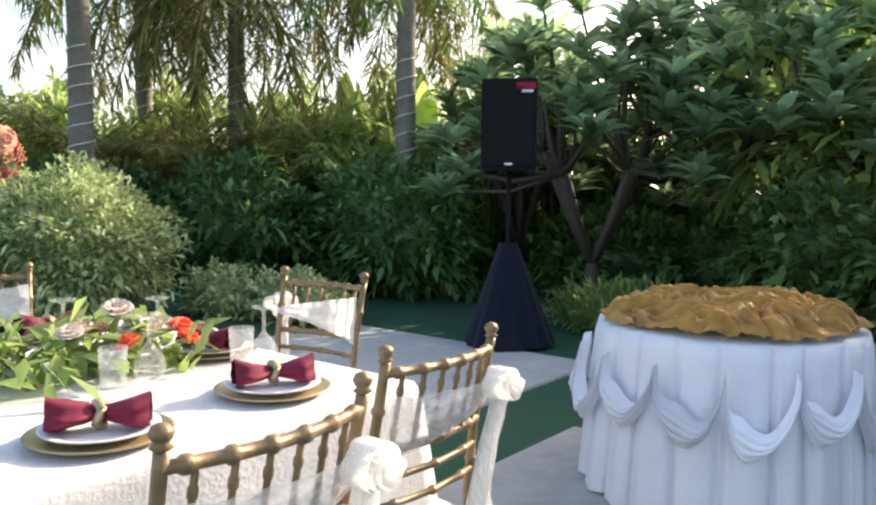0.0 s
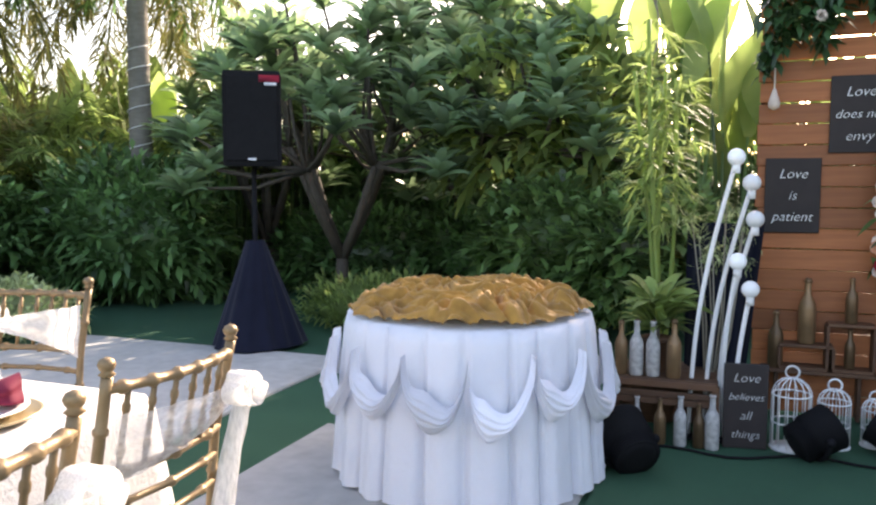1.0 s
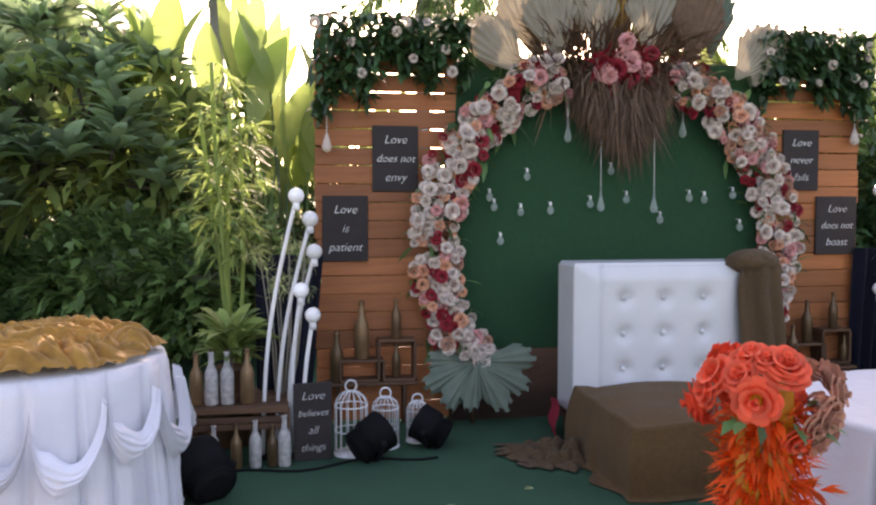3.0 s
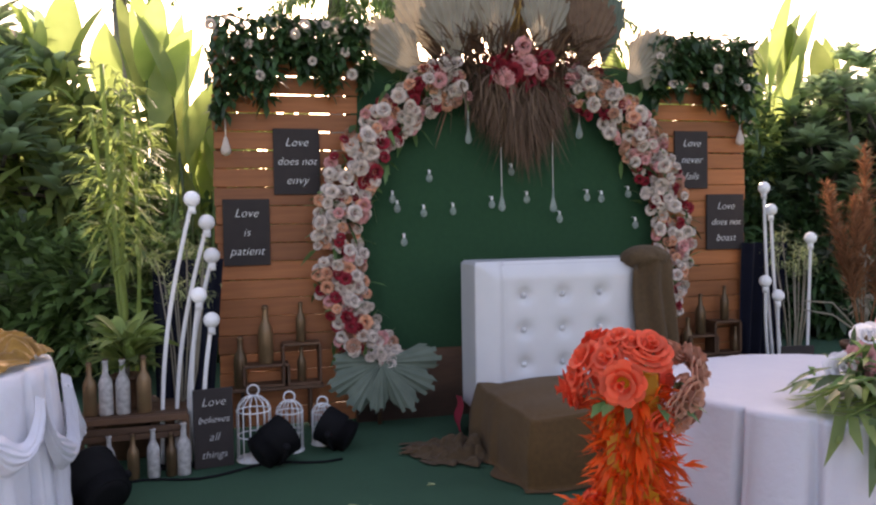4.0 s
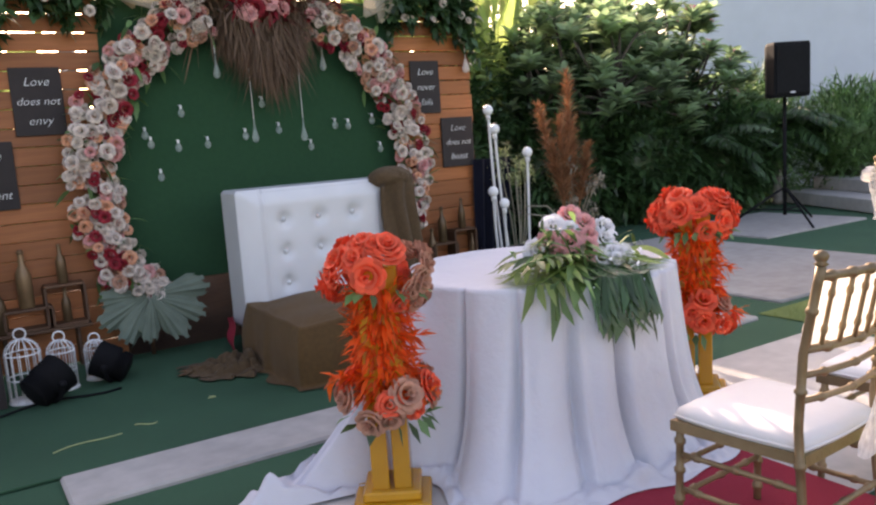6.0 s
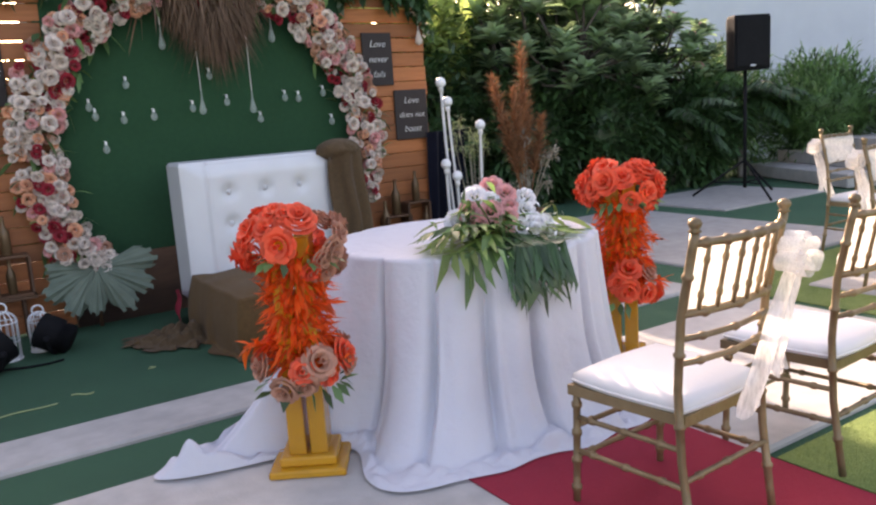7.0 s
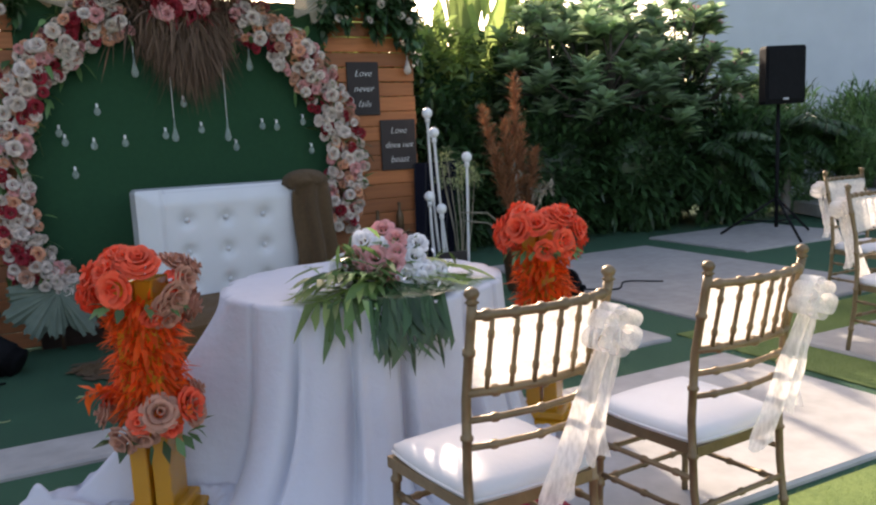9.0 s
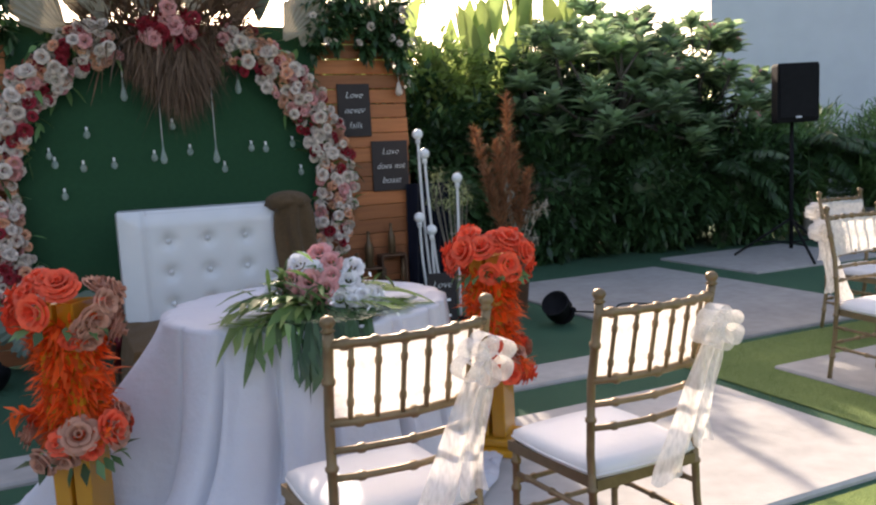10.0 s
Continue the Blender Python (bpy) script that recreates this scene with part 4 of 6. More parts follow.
for k, (x, y, h) in enumerate(((-9.0, 6.6, 0.9), (-7.9, 7.4, 1.0), (-6.9, 8.3, 0.8), (-10.2, 5.6, 1.1), (-11.4, 5.0, 0.9), (-5.2, 9.0, 1.0), (-8.8, 8.6, 1.4), (-12.5, 3.6, 1.2))):
    frond_palm("areca_palm", "areca palm clump with upright yellow-green fronds", (x, y, 0), h, 22, 2.0, 80 + k, M_LEAF_LIME if k % 3 else M_LEAF_YEL, 0.05, 0.75, leafw=0.04, leaflets=34, fluffy=0.35, up=0.9)
frond_palm("foxtail_palm", "foxtail palm with grey ringed trunk and bushy fronds", (-5.91, 7.32, 0), 4.5, 13, 1.9, 5, M_LEAF_MID, 0.125, 1.15)
frond_palm("foxtail_palm", "foxtail palm with grey ringed trunk and bushy fronds", (-8.40, 4.49, 0), 4.7, 13, 2.0, 6, M_LEAF_MID, 0.135, 1.15)
frond_palm("foxtail_palm", "foxtail palm with browning drooping fronds", (-8.3, 6.6, 0), 4.1, 17, 2.5, 7, M_LEAF_YEL, 0.12, 1.35, skirt=6)
frond_palm("foxtail_palm", "foxtail palm with browning drooping fronds", (-9.9, 6.2, 0), 4.4, 16, 2.5, 8, M_LEAF_YEL, 0.12, 1.35, skirt=5)
frond_palm("foxtail_palm", "foxtail palm with browning drooping fronds", (-7.2, 8.8, 0), 4.4, 16, 2.4, 9, M_LEAF_YEL, 0.12, 1.3, skirt=4)
frond_palm("foxtail_palm", "foxtail palm with grey ringed trunk and bushy fronds", (-11.5, 4.0, 0), 4.6, 14, 2.2, 10, M_LEAF_MID, 0.12, 1.2)
for k, (x, y, h, s) in enumerate(((-3.3, 7.1, 3.2, 1.5), (-1.3, 7.6, 3.15, 1.4), (-4.9, 8.3, 3.3, 1.3), (-2.4, 8.9, 3.9, 1.5))):
    rosette_tree("frangipani_tree", "frangipani tree with rosettes of long green leaves", (x, y, 0), h, s, 90, M_FRANGI, 20 + k, leaf=(0.30, 0.50), zlow=0.26)
for k, (x, y, h) in enumerate(((-0.7, 7.2, 3.2), (0.25, 7.0, 3.4), (-0.1, 8.0, 3.5), (0.62, 7.3, 2.7), (1.0, 7.6, 3.1), (5.6, 8.0, 3.3), (6.5, 7.7, 3.5), (7.3, 8.0, 3.6), (4.9, 7.4, 3.0), (8.2, 8.2, 3.5), (-7.3, 7.7, 2.7), (-6.6, 8.3, 2.9), (-5.4, 8.2, 2.8), (-8.4, 7.0, 2.5), (-4.7, 8.9, 3.0), (-9.6, 6.0, 2.4))):
    banana_plant((x, y, 0), h, 13, 40 + k, M_LEAF_LIME)
clump_plant("tree_line", "sunlit yellow-green shrubs between the palm trunks", "trees", [(-13.0, 6.4, 1.5, 1.5, 0.8, 1.6), (-11.2, 7.6, 1.5, 1.4, 0.8, 1.7), (-9.6, 8.8, 1.4, 1.3, 0.8, 1.7), (-8.2, 9.6, 1.5, 1.2, 0.8, 1.8), (-6.6, 10.2, 1.4, 1.2, 0.8, 1.6)], 15000, (0.18, 0.40), (0.05, 0.11), M_LEAF_LIME, 27, up=0.6)
# Lime instead of mid green: sun and sky glow are in the leaf colour.
clump_plant("shrub", "tall shrub of broad leaves behind the table, backlight put into their yellow-green", "shrub", [(-1.5, 7.0, 1.9, 0.8, 0.35, 0.9), (-0.6, 6.9, 1.8, 0.8, 0.35, 0.9)], 900, (0.20, 0.36), (0.07, 0.13), M_LEAF_LIME, 47, kind="thing", core=0.12)
# Added lime clump: the hedge's sunlit top is painted as leaf colour.
clump_plant("shrub", "shrub added above the hedge, sun put into its yellow-green leaves", "shrub", [(4.5, 7.4, 1.9, 0.8, 0.45, 0.7), (5.7, 7.2, 2.0, 0.9, 0.45, 0.7)], 2600, (0.16, 0.30), (0.06, 0.10), M_LEAF_LIME, 57, kind="thing", core=0.5)
clump_plant("shrub", "leafy mid-green shrub under the banana plants", "shrub", [(-0.95, 6.5, 0.75, 0.75, 0.40, 0.65), (-0.1, 6.2, 0.75, 0.75, 0.40, 0.60)], 5200, (0.10, 0.20), (0.05, 0.09), M_LEAF_MID, 37, kind="thing")
clump_plant("tree_line", "dense dark trees closing the garden behind", "trees", [(x, 10.2 + 0.5 * math.sin(x), 0.7, 1.9, 0.8, 1.05 + 0.25 * math.sin(x * 1.7)) for x in np.arange(-11, 11, 2.2)] + [(-15.5 + 0.3 * k, 9.0 - 2.4 * k, 1.4, 1.4, 1.6, 1.7) for k in range(5)], 30000, (0.16, 0.32), (0.06, 0.12), M_LEAF_MID, 17, up=0.3)
# right side
HEDGE_R = [(3.6, 7.6, 0.9, 1.5, 0.9, 1.3), (5.4, 7.2, 1.0, 1.3, 0.9, 1.3), (7.2, 7.5, 1.1, 1.4, 0.9, 1.5), (9.0, 7.3, 1.1, 1.4, 0.9, 1.5), (10.6, 6.7, 0.9, 1.3, 0.9, 1.1), (11.9, 5.8, 0.85, 1.1, 1.0, 0.95), (12.8, 4.4, 0.8, 1.0, 1.2, 0.8)]
# Deep leaf colour puts the shade into hedge, added low shrubs and young palms.
clump_plant("hedge", "dense green hedge behind the dance slab, coloured dark for shade", "hedge", HEDGE_R[:4], 40000, (0.12, 0.24), (0.045, 0.085), M_LEAF_DEEP, 9)
clump_plant("hedge", "low shrubs added in front of the hedge, coloured dark for shade", "hedge", [(5.6, 6.75, 0.7, 1.0, 0.45, 0.9), (7.0, 6.6, 0.75, 1.0, 0.5, 0.95), (8.3, 6.45, 0.75, 1.0, 0.5, 0.95), (9.6, 6.2, 0.7, 0.9, 0.45, 0.85)], 15000, (0.12, 0.22), (0.04, 0.075), M_LEAF_DEEP, 29)
clump_plant("hedge", "feathery mid-green shrubs before the white wall", "hedge", HEDGE_R[4:], 22000, (0.12, 0.26), (0.018, 0.032), M_LEAF_DARK, 19, up=0.7)
for k, (x, y, h, s) in enumerate(((7.6, 6.9, 2.9, 1.3), (9.4, 7.4, 3.1, 1.4), (8.6, 8.6, 3.4, 1.5))):
    rosette_tree("frangipani_tree", "frangipani tree with pink blossom above the hedge", (x, y, 0), h, s, 110, M_FRANGI, 60 + k, leaf=(0.22, 0.36), zlow=0.30, flowers=M_PETAL_P if k else None)
frond_palm("fan_palm", "young palm with arching fronds in the hedge", (10.6, 6.2, 0), 1.1, 16, 1.0, 12, M_LEAF_DEEP, 0.06, 0.7, leafw=0.03, fluffy=0.2)
frond_palm("fan_palm", "young palm with arching fronds in the hedge", (9.2, 6.3, 0), 0.9, 16, 1.0, 13, M_LEAF_DEEP, 0.06, 0.7, leafw=0.03, fluffy=0.2)
for x, y, h, sd in ((3.6, 13.5, 5.4, 31), (-0.8, 13.0, 5.6, 32), (8.0, 15, 5.2, 33), (2.4, 12.0, 4.7, 34)):
    frond_palm("foxtail_palm", "distant foxtail palm rising behind the backdrop", (x, y, 0), h, 12, 1.5, sd, M_LEAF_MID, 0.12, 1.2)
# far wall of the neighbouring building and planting bed
g = Geo().box((7.0, 0.15, 4.0), (14.0, 0.3, 8.0), 0.02)
wall = tagged(part("building_wall", g, M_WALL, smooth=False), "plain white rendered wall of a building", "wall", kind="structure")
wall.matrix_basis = pose(11.75, 9.15, -0.012, 0, 0, -47)


# ---- text ----
def text_mesh(body, size, mat, shear=0.3, space=1.05):
    cu = bpy.data.curves.new("lettering", "FONT")
    cu.body, cu.size, cu.align_x, cu.align_y, cu.shear, cu.extrude, cu.space_line = body, size, "CENTER", "CENTER", shear, 0.0012, space
    cu.offset = -0.0012
    cu.resolution_u = 3
    tmp = new("lettering", cu)
    bpy.context.view_layer.update()
    me = bpy.data.meshes.new_from_object(tmp.evaluated_get(bpy.context.evaluated_depsgraph_get()))
    bpy.data.objects.remove(tmp)
    me.materials.clear()
    me.materials.append(mat)
    return me


def sign(at, w, h, lines, label, rx=90, rz=0.0, ry=0.0):
    root = thing("sign_board", label, "sign")
    root.matrix_basis = pose(*at, 0, ry, rz)
    part("panel", Geo().box((0, 0, h / 2), (w, 0.016, h), 0.003), M_BOARD, root, smooth=False)
    for i, (txt, size) in enumerate(lines):
        z = h * (1 - (i + 0.75) / (len(lines) + 0.5))
        if txt:
            ob = part("lettering", text_mesh(txt, size, M_WHITE), None, root)
            ob.matrix_basis = pose(0, -0.0105, z, 90, 0, 0)
        else:
            part("lettering", Geo().box((0, -0.0105, z), (w * 0.55, 0.002, 0.02), 0.0005), M_WHITE, root)
    return root


S = 0.072
sign((0.828, YB - 0.022, 1.005), 0.275, 0.40, [("Love", S), ("is", S), ("patient", S)], "dark board with white script, Love is patient")
sign((1.135, YB - 0.022, 1.43), 0.28, 0.40, [("Love", S), ("does not", S * 0.92), ("envy", S)], "dark board with white script, Love does not envy")
sign((3.85, YB - 0.022, 1.45), 0.26, 0.40, [("Love", S), ("never", S), ("fails", S)], "dark board with white script, Love never fails")
sign((4.122, YB - 0.022, 1.02), 0.30, 0.39, [("Love", S), ("does not", S * 0.92), ("boast", S)], "dark board with white script, Love does not boast")
sign((0.62, 3.90, 0.005), 0.20, 0.41, [("Love", 0.062), ("believes", 0.05), ("all", 0.06), ("things", 0.055)], "narrow black board on the floor, Love believes all things", rz=8)
sign((4.25, 4.0, 0.005), 0.22, 0.41, [("Love", 0.075), ("", 0.06), ("", 0.07)], "narrow black board on the floor with white script", rz=-10)


# ---- climbing vine on the panels ----
def vine(x0, x1, seed, corner):
    root = thing("hanging_vine", "artificial ivy with small white flowers over the panel", "vine", ((x0 + x1) / 2, YB - 0.05, 2.43))
    rng = np.random.default_rng(seed)
    n = 1250
    hw = (x1 - x0) / 2
    x = rng.uniform(-hw, hw, n)
    side = np.clip(corner * x / hw, -1, 1)
    depth = 0.20 + 0.20 * np.abs(np.sin(x * 9 + seed)) + 0.07 * np.sin(x * 31) + 0.42 * np.clip(side - 0.15, 0, 1) ** 1.2
    z = 0.06 - depth * rng.uniform(0, 1, n) ** 0.9
    y = rng.uniform(-0.09, 0.03, n)
    base = np.stack([x, y, z], 1)
    d = np.stack([rng.normal(0, 0.7, n), -np.abs(rng.normal(0.5, 0.4, n)), rng.normal(-0.45, 0.6, n)], 1)
    v, t = leaves(rng, base, d, rng.uniform(0.05, 0.11, n), rng.uniform(0.035, 0.065, n), 0.3, 2)
    part("foliage", tri_mesh("foliage", v, t, M_LEAF_DEEP), None, root)
    rr = random.Random(seed)
    for k in range(9):
        put_rose("w", (rr.uniform(-hw, hw), -0.10, rr.uniform(-0.32, 0.03)), (rr.uniform(-0.5, 0.5), -1, rr.uniform(-0.3, 0.5)), rr.uniform(0.04, 0.06), root, rr, "flower")
    stem = [( -hw + 2 * hw * s, -0.02, 0.02 + 0.03 * math.sin(s * 13)) for s in np.linspace(0, 1, 20)]
    part("stem", Geo().tube(stem, 0.008, 6), M_WOODDARK, root)


vine(0.64, 1.58, 3, -1)
vine(3.50, 4.30, 4, 1)


# ---- dried fans, plumes and tassel over the arch ----
def fan_leaf(name, c, direction, size, mat, parent, spread=150, n=15, cup=0.12, seed=1, face=(0, -1, 0), pleat=1.0, ragged=0.72):
    """A pleated palm fan: narrow segments joined near the stalk."""
    rr = random.Random(seed)
    d = Vector(direction).normalized()
    f = Vector(face)
    s = d.cross(f).normalized()
    f = s.cross(d).normalized()
    v, fc = [], []
    for k in range(n + 1):
        a = radians(-spread / 2 + spread * k / n)
        q = d * math.cos(a) + s * math.sin(a)
        ln = size * (1 - 0.34 * (a / radians(spread / 2)) ** 2) * rr.uniform(0.95, 1.03)
        up = f * (0.036 * pleat * size * (1 if k % 2 else -1))
        for r in (0.05, 0.35, ragged, 1.0):
            v.append(Vector(c) + q * ln * r + up * r - f * cup * r * r * size * (0.4 + abs(math.sin(a))))
    for k in range(n):
        for j in range(3):
            a, b = k * 4 + j, (k + 1) * 4 + j
            if j < 2:
                fc.append((a, b, b + 1, a + 1))
            elif k % 2 == 0:
                fc.append((a, b, (k + 1) * 4 + 3, a + 1))
    return part(name, mesh_from(name, v, fc, mat, False), None, parent)


crest = thing("arch_crest", "crest of dried palm fans, plumes and red roses on the arch", "flower arrangement", (2.53, YB - 0.06, 2.12))
for i, (x, z, dx, dz, s, m) in enumerate(((-0.78, 0.05, -0.35, 1, 0.34, M_FANDRY), (-0.52, 0.14, -0.2, 1, 0.44, M_FANDRY), (-0.28, 0.2, -0.1, 1, 0.48, M_FANDRY), (0.02, 0.25, 0.02, 1, 0.42, M_TASSEL), (0.30, 0.18, 0.15, 1, 0.46, M_TASSEL),
                                          (0.62, 0.14, 0.1, 1, 0.40, M_FAN), (0.92, -0.02, 0.35, 1, 0.40, M_FANDRY), (0.78, 0.02, 0.6, 0.8, 0.34, M_FANDRY), (-0.62, 0.02, -0.7, 0.8, 0.34, M_FANDRY), (-0.14, 0.16, -0.12, 1, 0.38, M_FANDRY), (0.16, 0.16, 0.10, 1, 0.38, M_FANDRY), (0.44, 0.10, 0.2, 1, 0.40, M_TASSEL), (-0.40, 0.10, -0.25, 1, 0.40, M_FANDRY))):
    fan_leaf("palm_fan", (x, 0.03 - 0.012 * i, z), (dx, -0.1, dz), s * (1.28 if i not in (0, 6) else 1.1), m, crest, 64 if i != 5 else 46, 17, 0.06, i, pleat=0.5, ragged=0.93)
rng = random.Random(8)
for k in range(15):
    put_rose(rng.choice("rrrpp"), (rng.uniform(-0.19, 0.15), -0.17 + rng.uniform(-0.04, 0.04), 0.06 + rng.uniform(-0.05, 0.17)), (rng.uniform(-0.5, 0.5), -1, rng.uniform(-0.3, 0.6)), rng.uniform(0.07, 0.12), crest, rng)
nr = np.random.default_rng(5)
n = 3600
lobe = np.array([-0.20, -0.05, 0.07, 0.20])[nr.integers(0, 4, n)]
bx, bz = lobe + nr.normal(0, 0.055, n), nr.uniform(-0.22, 0.18, n)
base = np.stack([bx, nr.uniform(-0.10, 0.0, n), bz], 1)
d = np.stack([(lobe - bx) * 1.2 + lobe * 0.35 + nr.normal(0, 0.30, n), nr.normal(-0.15, 0.30, n), -np.abs(nr.normal(1, 0.3, n))], 1)
low = -0.56 + 1.35 * np.abs(bx - 0.03) + nr.normal(0, 0.05, n)
ln = np.clip((bz - low) * nr.uniform(0.3, 1.0, n), 0.06, 0.5)
v, t = leaves(nr, base, d, ln, nr.uniform(0.003, 0.009, n), 0.25, 4)
part("tassel", tri_mesh("tassel", v, t, M_TASSEL), None, crest)
n = 150
d = np.stack([nr.normal(0, 0.8, n), nr.normal(-0.6, 0.3, n), nr.normal(0.1, 0.6, n)], 1)
base = np.stack([nr.uniform(-0.20, 0.18, n), np.full(n, -0.14), nr.uniform(-0.02, 0.16, n)], 1)
v, t = leaves(nr, base, d, nr.uniform(0.07, 0.15, n), nr.uniform(0.02, 0.035, n), 0.2, 3)
part("red_petals", tri_mesh("red_petals", v, t, M_PETAL_R), None, crest)
n = 260
d = np.stack([nr.normal(0, 0.22, n), nr.normal(-0.05, 0.15, n), np.full(n, 1.0)], 1)
base = np.stack([nr.normal(-0.03, 0.05, n), nr.uniform(-0.05, 0.03, n), nr.uniform(0.22, 0.40, n)], 1)
v, t = leaves(nr, base, d, nr.uniform(0.10, 0.26, n), np.full(n, 0.010), 0.2, 3)
part("gold_plume", tri_mesh("gold_plume", v, t, M_GOLDPLUME), None, crest)
n = 1000
bx = nr.uniform(-0.50, 0.50, n)
base = np.stack([bx, nr.uniform(-0.08, 0.04, n), nr.uniform(0.0, 0.25, n)], 1)
d = np.stack([bx * 1.2 + nr.normal(0, 0.3, n), nr.normal(-0.3, 0.25, n), nr.normal(0.7, 0.5, n)], 1)
v, t = leaves(nr, base, d, nr.uniform(0.15, 0.42, n), np.full(n, 0.014), 0.3, 3)
part("plume", tri_mesh("plume", v, t, M_TASSEL), None, crest)

foot = thing("fan_leaf_spray", "spray of sage-green palm fans at the arch's foot", "leaf spray", (1.60, YB - 0.15, 0.0))
for i, (ang, s) in enumerate(((178, 0.30), (206, 0.36), (236, 0.35), (2, 0.38), (-28, 0.37), (-58, 0.35), (262, 0.30))):
    d = (math.cos(radians(ang)), -0.22 - 0.05 * (i % 3), math.sin(radians(ang)))
    fan_leaf("palm_fan", (0.0, -0.014 * i, 0.40), d, s, M_FAN, foot, 42, 9, 0.26, 20 + i, pleat=0.45, ragged=0.93)
part("stalk", Geo().tube([(0, 0.03, 0.0), (0, 0.02, 0.42)], 0.014), M_WOODDARK, foot)


# ---- glass drops hanging before the green panel ----
DROPS = [(1.66, 1.40), (1.90, 1.53), (1.69, 1.34), (1.86, 1.31), (2.05, 1.32), (1.73, 1.13), (2.30, 1.36), (2.43, 1.57), (2.53, 1.39), (2.75, 1.26), (2.94, 1.40), (3.04, 1.39), (3.23, 1.42), (3.28, 1.21)]
LONG = [(2.15, 1.75, 2.1), (2.36, 1.32, 2.05), (2.70, 1.31, 2.1), (2.88, 1.79, 2.1)]
for x, z in [(x + 0.055 + 0.045 * max(0.0, x - 2.0), z - 0.03) for x, z in DROPS]:
    root = thing("glass_bulb", "small clear glass bulb fixed to the green panel", "bulb", (x, YB - 0.07, z), group="small glass bulbs")
    part("glass", Geo().lathe([(0.004, 0.0), (0.016, 0.008), (0.022, 0.024), (0.018, 0.040), (0.008, 0.055)], n=10), M_FROST, root)
    part("cap", Geo().lathe([(0.008, 0.052), (0.008, 0.075), (0.003, 0.08)], n=8), M_WHITE, root)
    part("hook", Geo().tube([(0, 0, 0.075), (0, 0.055, 0.08)], 0.002, 5), M_WHITE, root)
for x, z, top in [(x + 0.05 + 0.045 * max(0.0, x - 2.0), z - 0.01, top) for x, z, top in LONG]:
    root = thing("hanging_teardrop", "long glass teardrop hanging on a white cord", "ornament", (x, YB - 0.10, z), group="hanging teardrops")
    part("glass", Geo().lathe([(0.005, 0.0), (0.019, 0.010), (0.024, 0.030), (0.016, 0.062), (0.007, 0.10), (0.004, 0.16)], n=12), M_FROST, root)
    part("cord", Geo().tube([(0, 0, 0.155), (0, 0.01, top - z)], 0.0035, 5), M_WHITE, root)
for x, top, z in ((0.72, 2.35, 1.66), (4.21, 2.35, 1.75)):
    root = thing("hanging_teardrop", "pink glass teardrop hanging at the panel's edge", "ornament", (x, YB - 0.07, z))
    part("glass", Geo().lathe([(0.006, 0.0), (0.026, 0.012), (0.03, 0.034), (0.02, 0.07), (0.008, 0.11)], n=12), M_PETAL_W, root)
    part("cord", Geo().tube([(0, 0, 0.105), (0, 0.01, top - z)], 0.004, 5), M_WHITE, root)


# ---- stalk lamps with white globes ----
def stalk_lamp(base, tip, bow, group):
    root = thing("stalk_lamp", "curved white stalk with a frosted globe bulb", "lamp", base, group=group)
    b, t = Vector((0, 0, 0)), Vector(tip) - Vector(base)
    pts = []
    for i in range(16):
        s = i / 15
        pts.append(b.lerp(t, s) + Vector((bow * math.sin(math.pi * s), 0, 0)))
    part("stalk", Geo().tube(pts, 0.011, 8), M_WHITE, root)
    part("socket", Geo().tube([t + Vector((0, 0, -0.06)), t + Vector((0, 0, -0.02))], 0.019, 10), M_WHITE, root)
    part("globe", Geo().ball(t + Vector((0, 0, 0.015)), 0.041, 14), M_BULB, root)
    part("foot", Geo().lathe([(0.05, 0.0), (0.05, 0.012), (0.014, 0.02)], n=14), M_BLACK, root)


for (bx, tx, tz, bow) in ((0.36, 0.545, 1.375, -0.05), (0.43, 0.615, 1.255, -0.05), (0.50, 0.635, 1.085, -0.05), (0.53, 0.565, 0.885, -0.03), (0.57, 0.625, 0.755, -0.02)):
    stalk_lamp((bx, 3.98, 0.004), (tx, 3.90, tz), bow, "lamps left of the backdrop")
for (bx, by, tx, ty, tz, bow) in ((4.33, 4.30, 4.27, 4.36, 1.43, -0.02), (4.42, 4.32, 4.31, 4.34, 1.28, -0.02), (4.50, 4.22, 4.51, 4.195, 1.085, 0.0), (4.30, 4.30, 4.21, 4.265, 0.80, -0.02), (4.36, 4.26, 4.30, 4.25, 0.70, -0.02)):
    stalk_lamp((bx, by, 0.004), (tx, ty, tz), bow, "lamps right of the backdrop")
for x0, y0 in ((0.50, 4.30), (4.42, 4.55)):
    def veil(u, v, x0=x0):
        return (-0.19 + 0.38 * u * (0.75 + 0.25 * (1 - v)), 0.025 * math.sin(u * 22 + 2 * v), 1.05 * (1 - v) + 0.01)
    ob = part("black_drape", grid_mesh("black_drape", veil, 40, 10, M_NAVY), None)
    ob.matrix_basis = pose(x0, y0, 0.004)
    tagged(ob, "black cloth drape hanging beside the wooden panel", "drape")


